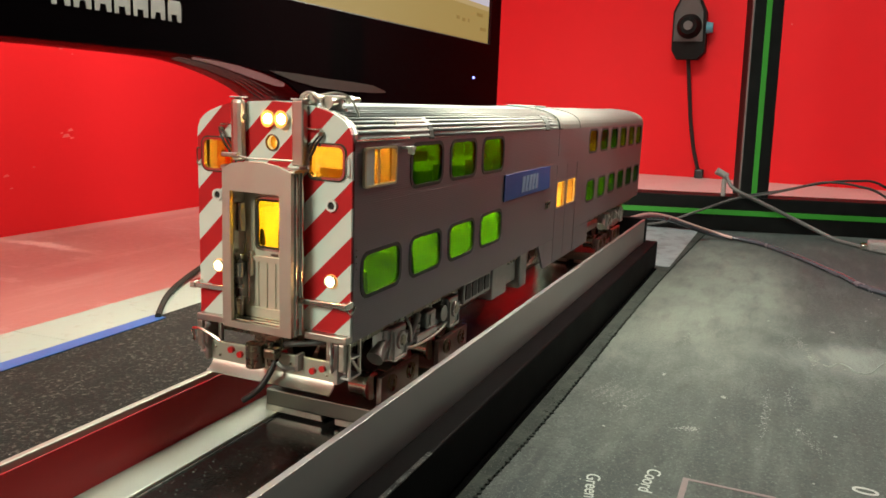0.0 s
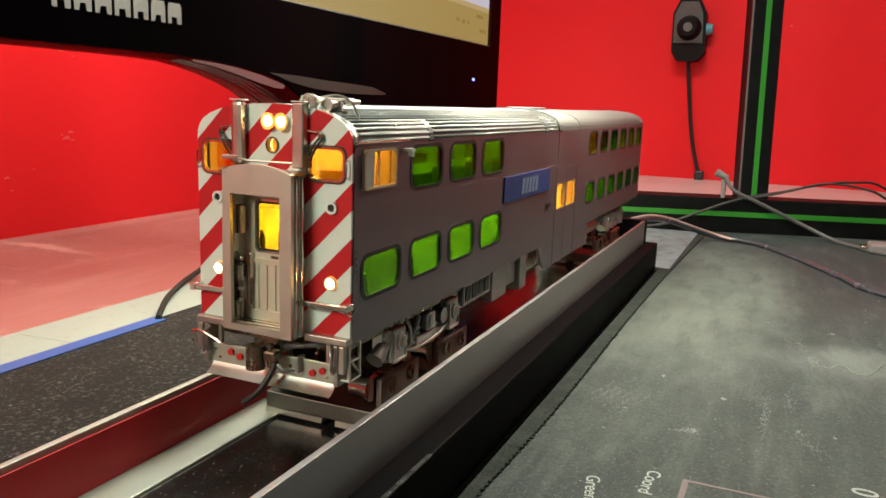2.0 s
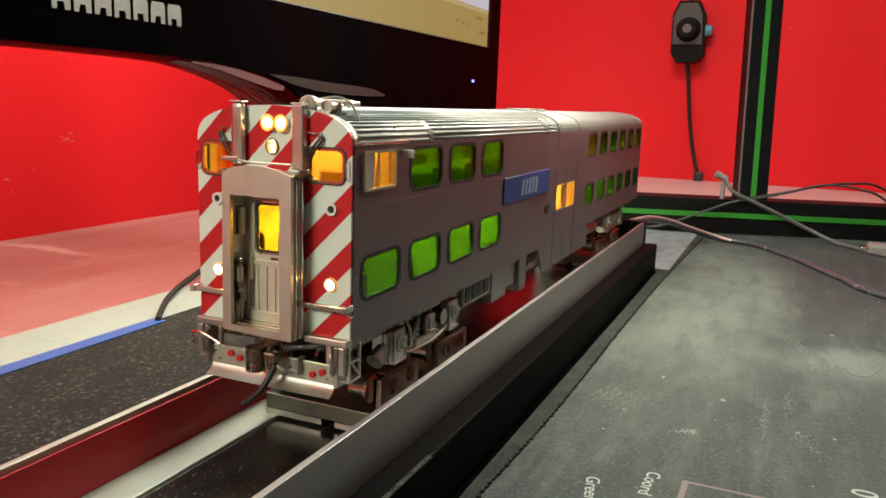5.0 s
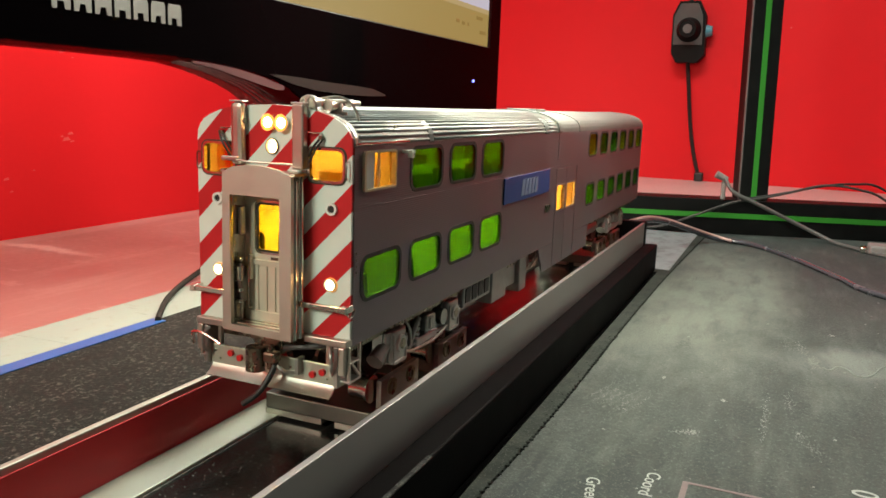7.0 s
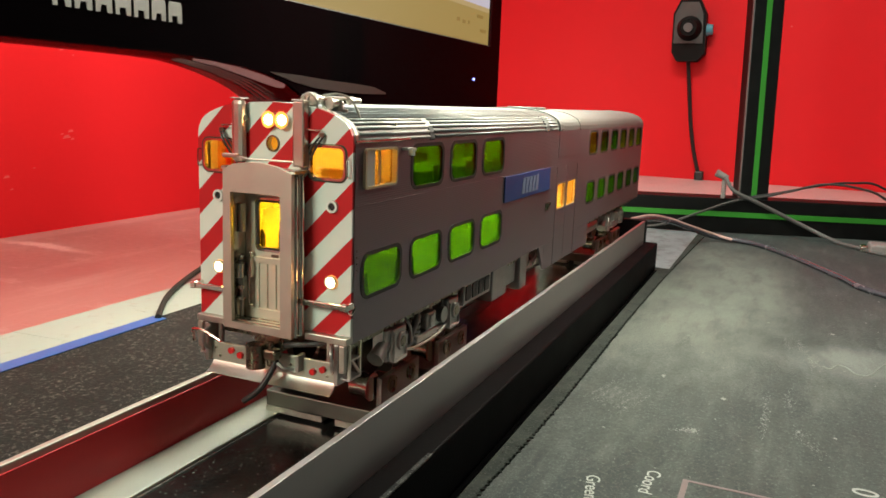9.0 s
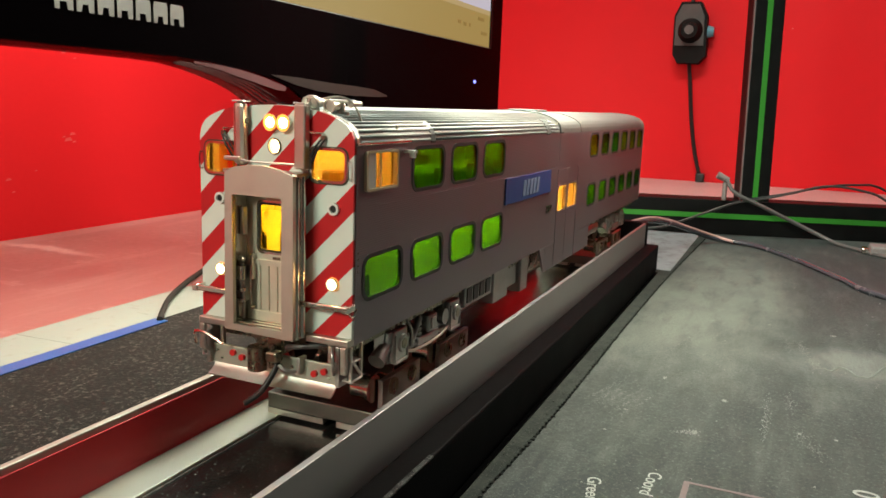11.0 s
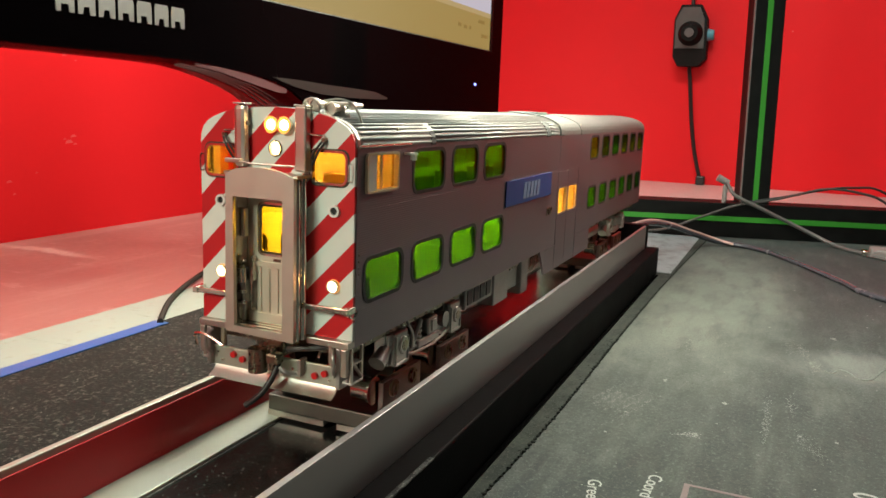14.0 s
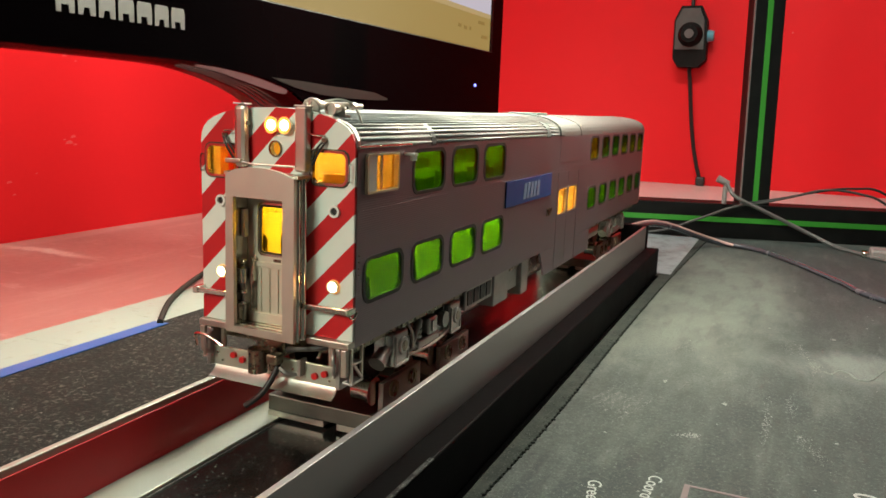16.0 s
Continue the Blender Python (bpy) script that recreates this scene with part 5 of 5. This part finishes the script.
                    part("louvre", box(*sorted((s * 0.0290, s * 0.0294)), yy, yy + (b - a) / 6, z + 0.002, 0.042), RUBBER, bx)
    for s in (1, -1):
        part("air_tank", rod((s * 0.020, 0.345, 0.0350), (s * 0.020, 0.400, 0.0350), 0.0060, 16), CAST, car, "", True)
    return car


def truck(y0):
    """One four-wheel truck with side frames, springs, journal boxes, wheels and axles."""
    t = thing("wheel_truck", "grey cast four-wheel truck under the rail car", "train truck", "trucks of the rail car")
    wb = 0.054
    for k in (0, 1):
        y = y0 + 0.010 + wb * k
        part("axle", rod((-0.024, y, 0.0290), (0.024, y, 0.0290), 0.0022, 12), DARKMETAL, t, "", True)
        for s in (1, -1):
            w = part("wheel", rod((s * 0.0150, y, 0.0290), (s * 0.0178, y, 0.0290), 0.0098, 28), WHEELMETAL, t, "", True)
            part("flange", rod((s * 0.0140, y, 0.0290), (s * 0.0150, y, 0.0290), 0.0106, 28), WHEELMETAL, w, "", True)
    for s in (1, -1):
        a, b = y0, y0 + wb + 0.020
        mid = (a + b) / 2
        prof = [(a, 0.0330), (a + 0.003, 0.0268), (a + 0.017, 0.0262), (a + 0.022, 0.0275), (b - 0.022, 0.0275), (b - 0.017, 0.0262), (b - 0.003, 0.0268), (b, 0.0330), (b, 0.0400), (b - 0.006, 0.0438), (b - 0.016, 0.0438), (b - 0.021, 0.0335), (mid + 0.008, 0.0310), (mid - 0.008, 0.0310), (a + 0.021, 0.0335), (a + 0.016, 0.0438), (a + 0.006, 0.0438), (a, 0.0400)]
        fr = part("side_frame", prism(prof, "x", s * 0.0225, s * 0.0268), TRUCKCAST, t, "cast side frame")
        part("top_bar", box(*sorted((s * 0.0225, s * 0.0258)), a + 0.014, b - 0.014, 0.0405, 0.0438, 0.0005), TRUCKCAST, fr)
        for k in (0, 1):
            y = y0 + 0.010 + wb * k
            jb = part("journal_box", box(*sorted((s * 0.0268, s * 0.0292)), y - 0.0058, y + 0.0058, 0.0266, 0.0400, 0.0008), TRUCKCAST, fr)
            part("journal_cap", rod((s * 0.0292, y + 0.0010, 0.0340), (s * 0.0302, y + 0.0010, 0.0340), 0.0038, 18, None, 0.0034), TRUCKCAST, jb, "", True)
            part("cap_recess", rod((s * 0.0302, y + 0.0010, 0.0340), (s * 0.0304, y + 0.0010, 0.0340), 0.0022, 16), DARKMETAL, jb, "", True)
            part("box_rib", box(*sorted((s * 0.0292, s * 0.0299)), y - 0.0056, y - 0.0046, 0.0268, 0.0385, 0.0002), TRUCKCAST, jb)
            part("box_rib", box(*sorted((s * 0.0292, s * 0.0299)), y + 0.0048, y + 0.0056, 0.0268, 0.0370, 0.0002), TRUCKCAST, jb)
            part("box_lip", box(*sorted((s * 0.0285, s * 0.0300)), y - 0.0050, y + 0.0050, 0.0264, 0.0276, 0.0003), TRUCKCAST, jb)
        part("end_casting", rod((s * 0.0264, a - 0.0052, 0.0302), (s * 0.0264, a + 0.0036, 0.0352), 0.0034, 18, None, 0.0022), TRUCKCAST, fr, "bell-shaped casting", True)
        part("end_bracket", box(*sorted((s * 0.0238, s * 0.0284)), a + 0.0008, a + 0.0044, 0.0350, 0.0402, 0.0006), TRUCKCAST, fr)
        part("equalizer", hose([(s * 0.0284, a + 0.014, 0.0300), (s * 0.0286, a + 0.022, 0.0276), (s * 0.0288, mid, 0.0268), (s * 0.0286, b - 0.022, 0.0276), (s * 0.0284, b - 0.014, 0.0300)], 0.0006, 8, 6), CAST, fr, "", True)
        part("sander_pipe", hose([(s * 0.0280, a + 0.0165, 0.0420), (s * 0.0296, a + 0.0180, 0.0380), (s * 0.0294, a + 0.0195, 0.0330), (s * 0.0284, a + 0.0205, 0.0300)], 0.0006, 6, 5), CAST, fr, "", True)
        for k in (-1, 1):
            part("spring", rod((s * 0.0255, mid + k * 0.0062, 0.0310), (s * 0.0255, mid + k * 0.0062, 0.0405), 0.0020, 12), DARKMETAL, fr, "", True)
            for q in range(4):
                part("spring_coil", rod((s * 0.0255, mid + k * 0.0062, 0.0318 + 0.0021 * q), (s * 0.0255, mid + k * 0.0062, 0.0327 + 0.0021 * q), 0.0025, 12), TRUCKCAST, fr, "", True)
        part("spring_seat", box(*sorted((s * 0.0235, s * 0.0290)), mid - 0.0105, mid + 0.0105, 0.0276, 0.0312, 0.0008), TRUCKCAST, fr)
        part("bolster_end", box(*sorted((s * 0.0250, s * 0.0296)), mid - 0.0020, mid + 0.0068, 0.0318, 0.0392, 0.0008), TRUCKCAST, fr)
        part("stop_block", box(*sorted((s * 0.0296, s * 0.0303)), mid, mid + 0.0040, 0.0330, 0.0380, 0.0003), TRUCKCAST, fr)
        part("damper", rod((s * 0.0275, mid - 0.0150, 0.0300), (s * 0.0275, mid - 0.0070, 0.0395), 0.0013, 10), TRUCKCAST, fr, "", True)
        part("brake_cylinder", rod((s * 0.0262, mid + 0.0165, 0.0345), (s * 0.0292, mid + 0.0165, 0.0345), 0.0036, 18), TRUCKCAST, fr, "", True)
        part("brake_rod", rod((s * 0.0276, a + 0.012, 0.0292), (s * 0.0276, b - 0.012, 0.0292), 0.0007, 8), TRUCKCAST, fr, "", True)
    part("bolster", box(-0.0245, 0.0245, y0 + 0.031, y0 + 0.043, 0.0300, 0.0400), DARKMETAL, t)
    return t


CAR = rail_car()
for yy in (0.0325, 0.416):
    truck(yy)


# ---- speed control box on the back wall, cables ----
def speed_control():
    t = thing("speed_control_box", "black control box with a large knob hanging on the red wall", "control box")
    yb = 1.748
    o = [(-0.116, 0.262), (-0.104, 0.242), (-0.058, 0.242), (-0.041, 0.260), (-0.045, 0.350), (-0.060, 0.380), (-0.104, 0.380), (-0.118, 0.348)]
    part("case", prism(o, "y", 1.712, yb), BLACKSATIN, t)
    part("face_plate", prism([(-0.113, 0.282), (-0.048, 0.282), (-0.051, 0.348), (-0.063, 0.374), (-0.101, 0.374), (-0.114, 0.346)], "y", 1.7085, 1.7118), mat("worn_grey_face", (0.075, 0.072, 0.070), 0.45, 0, 0.3, 40), t, "worn grey face plate")
    part("knob", rod((-0.0795, 1.7085, 0.315), (-0.0795, 1.684, 0.315), 0.028, 32, None, 0.019), BLACKSATIN, t, "large black knob", True)
    part("knob_cap", rod((-0.0795, 1.684, 0.315), (-0.0795, 1.680, 0.315), 0.0100, 24), mat("grey_cap", (0.11, 0.105, 0.105), 0.4), t, "grey knob cap", True)
    part("pointer", box(-0.0815, -0.0770, 1.682, 1.687, 0.322, 0.334), BLACKSATIN, t)
    part("side_button", rod((-0.043, 1.728, 0.314), (-0.029, 1.728, 0.314), 0.014, 20, None, 0.011), mat("cyan_plastic", (0.10, 0.33, 0.42), 0.4), t, "cyan side button", True)
    part("cord", hose([(-0.079, 1.735, 0.243), (-0.073, 1.735, 0.2), (-0.060, 1.735, 0.1), (-0.046, 1.735, 0.03), (-0.030, 1.735, -0.024)], 0.0045, 8, 6), CABLE, t, "black cord", True)
    part("plug", box(-0.040, -0.020, 1.725, 1.745, TABLE, -0.012, 0.003), CABLE, t)
    part("cord", hose([(-0.082, 1.735, 0.378), (-0.084, 1.74, 0.45), (-0.088, 1.74, 0.70)], 0.0045, 8, 6), CABLE, t, "black cord", True)


speed_control()


def cables():
    w = [(0.0180, 0.585, 0.0118), (0.0273, 0.66, 0.0082), (0.0413, 0.72, -0.0012), (0.0579, 0.75, -0.0106), (0.085, 0.795, -0.0250), (0.131, 0.788, -0.0278), (0.170, 0.732, -0.0282), (0.2184, 0.630, -0.0282), (0.2559, 0.558, -0.0282), (0.42, 0.42, -0.0290)]
    t = thing("twin_wire", "red and black twin wire running from the stand over the mat", "wire")
    part("red_strand", hose([(x, y, z + 0.0034) for x, y, z in w[:5]] + [(0.108, 0.792, -0.0262)], 0.0017, 8, 6), mat("dull_red_wire", (0.50, 0.31, 0.29), 0.4), t, "dull red strand", True)
    # black wire, base lightened bluish to paint in its sheen
    part("black_strand", hose([(x + 0.0012, y + 0.001, z) for x, y, z in w], 0.0028, 8, 8), mat("sheen_black_wire", (0.055, 0.056, 0.068), 0.25), t, "glossy black strand", True)
    tagged(part("power_cable", hose([(-0.0085, 0.8307, -0.0262), (0.0226, 0.8405, -0.0199), (0.0629, 0.8522, -0.0025), (0.1027, 0.8640, 0.0145), (0.1361, 0.8740, 0.0215), (0.1689, 0.8845, 0.0305), (0.2079, 0.8970, 0.0413), (0.2481, 0.9090, 0.0381), (0.2813, 0.9190, 0.0253), (0.34, 0.94, -0.027)], 0.0016, 8, 6), GREYCABLE, None, "", True), "thin grey cable looped over the frame's bar", "cable")
    tagged(part("power_cable", hose([(0.1093, 0.8665, 0.0180), (0.1557, 0.8810, 0.0276), (0.2015, 0.8955, 0.0392), (0.2408, 0.9075, 0.0446), (0.2799, 0.9200, 0.0378), (0.36, 0.95, -0.027)], 0.0015, 8, 6), CABLE, None, "", True), "thin black cable looped over the frame's bar", "cable")
    c = thing("grey_lead", "grey lead with a small plug hanging over the frame's bar", "cable")
    part("lead", hose([(0.0870, 0.8790, 0.0450), (0.0900, 0.8700, 0.0415), (0.1014, 0.8640, 0.0271), (0.1336, 0.8700, 0.0124), (0.1874, 0.8830, -0.0125), (0.226, 0.872, -0.0275), (0.2480, 0.842, -0.0285), (0.2773, 0.8041, -0.0285), (0.36, 0.76, -0.0285)], 0.0025, 8, 8), mat("pale_grey_lead", (0.095, 0.088, 0.086), 0.5, 0, 0.2, 100), c, "", True)
    part("plug", rod((0.0765, 0.872, 0.0490), (0.0905, 0.8755, 0.0420), 0.0050, 14, None, 0.0042), mat("pale_grey_plug", (0.20, 0.17, 0.165), 0.5), c, "pale grey plug", True)
    part("plug_tail", box(0.084, 0.090, 0.872, 0.878, 0.0152, 0.040, 0.0015), mat("pale_grey_plug", (0.12, 0.11, 0.105), 0.5), c)
    tagged(part("flat_cable", hose([(-0.2330, 0.1860, -0.0294), (-0.2440, 0.200, -0.0290), (-0.2667, 0.231, -0.0292), (-0.288, 0.268, -0.0292), (-0.318, 0.3283, -0.0305), (-0.36, 0.43, -0.0310), (-0.42, 0.60, -0.0310)], 0.0023, 8, 8), mat("dusty_rubber_cable", (0.030, 0.029, 0.026), 0.8, 0, 0.3, 150, 0.3, 700, spec=0.1), None, "", True), "thick dark cable lying across the white card", "cable")
    p = thing("connector", "grey cable connector lying on the mat", "connector")
    part("shell", box(0.2600, 0.2950, 0.815, 0.845, -0.0309, -0.0190, 0.003), mat("pale_grey_plug", (0.12, 0.11, 0.105), 0.5), p)
    part("collar", box(0.2520, 0.2598, 0.822, 0.838, -0.0309, -0.0230, 0.002), BRIGHT, p, "bright metal collar")


cables()


# ---- oscillating beacon lamp: one bright side, one amber side ----
def beacon_material():
    m = bpy.data.materials.new("beacon_glass")
    m.use_nodes = True
    nt = m.node_tree
    b = nt.nodes["Principled BSDF"]
    tc, sep = nt.nodes.new("ShaderNodeTexCoord"), nt.nodes.new("ShaderNodeSeparateXYZ")
    nt.links.new(tc.outputs["Object"], sep.inputs[0])
    r = nt.nodes.new("ShaderNodeMapRange")
    r.interpolation_type = "SMOOTHSTEP"
    r.inputs["From Min"].default_value, r.inputs["From Max"].default_value = 0.0010, -0.0030
    r.inputs["To Min"].default_value, r.inputs["To Max"].default_value = 0.62, 13.0
    nt.links.new(sep.outputs["Y"], r.inputs["Value"])
    mix = nt.nodes.new("ShaderNodeMix")
    mix.data_type = "RGBA"
    mix.inputs["A"].default_value, mix.inputs["B"].default_value = (0.75, 0.36, 0.03, 1), (1.0, 0.78, 0.40, 1)
    q = nt.nodes.new("ShaderNodeMapRange")
    q.inputs["From Min"].default_value, q.inputs["From Max"].default_value = 0.0012, -0.0014
    nt.links.new(sep.outputs["Y"], q.inputs["Value"])
    nt.links.new(q.outputs["Result"], mix.inputs["Factor"])
    nt.links.new(mix.outputs["Result"], b.inputs["Base Color"])
    nt.links.new(mix.outputs["Result"], b.inputs["Emission Color"])
    nt.links.new(r.outputs["Result"], b.inputs["Emission Strength"])
    b.inputs["Roughness"].default_value = 0.25
    return m


BEACON = part("beacon_lamp", ball((0, 0, 0), BEACON_R, 32, 20), beacon_material(), CAR, "turning amber and white beacon lamp", True)


def motions():
    """The beacon turns once in 1.438 s; its bright side faces forward at 1.0 s and every turn after."""
    period, rows = 1.438, []
    steps = int(16.0 / (period / 5)) + 2
    for k in range(steps):
        t = min(k * period / 5, 16.0)
        rows.append((t, pose(BEACON_X, 0.0066, 0.1111, 0, 0, 360 * (t - 1.0) / period - 17)))
        if t >= 16.0:
            break
    walk(BEACON, rows)


motions()
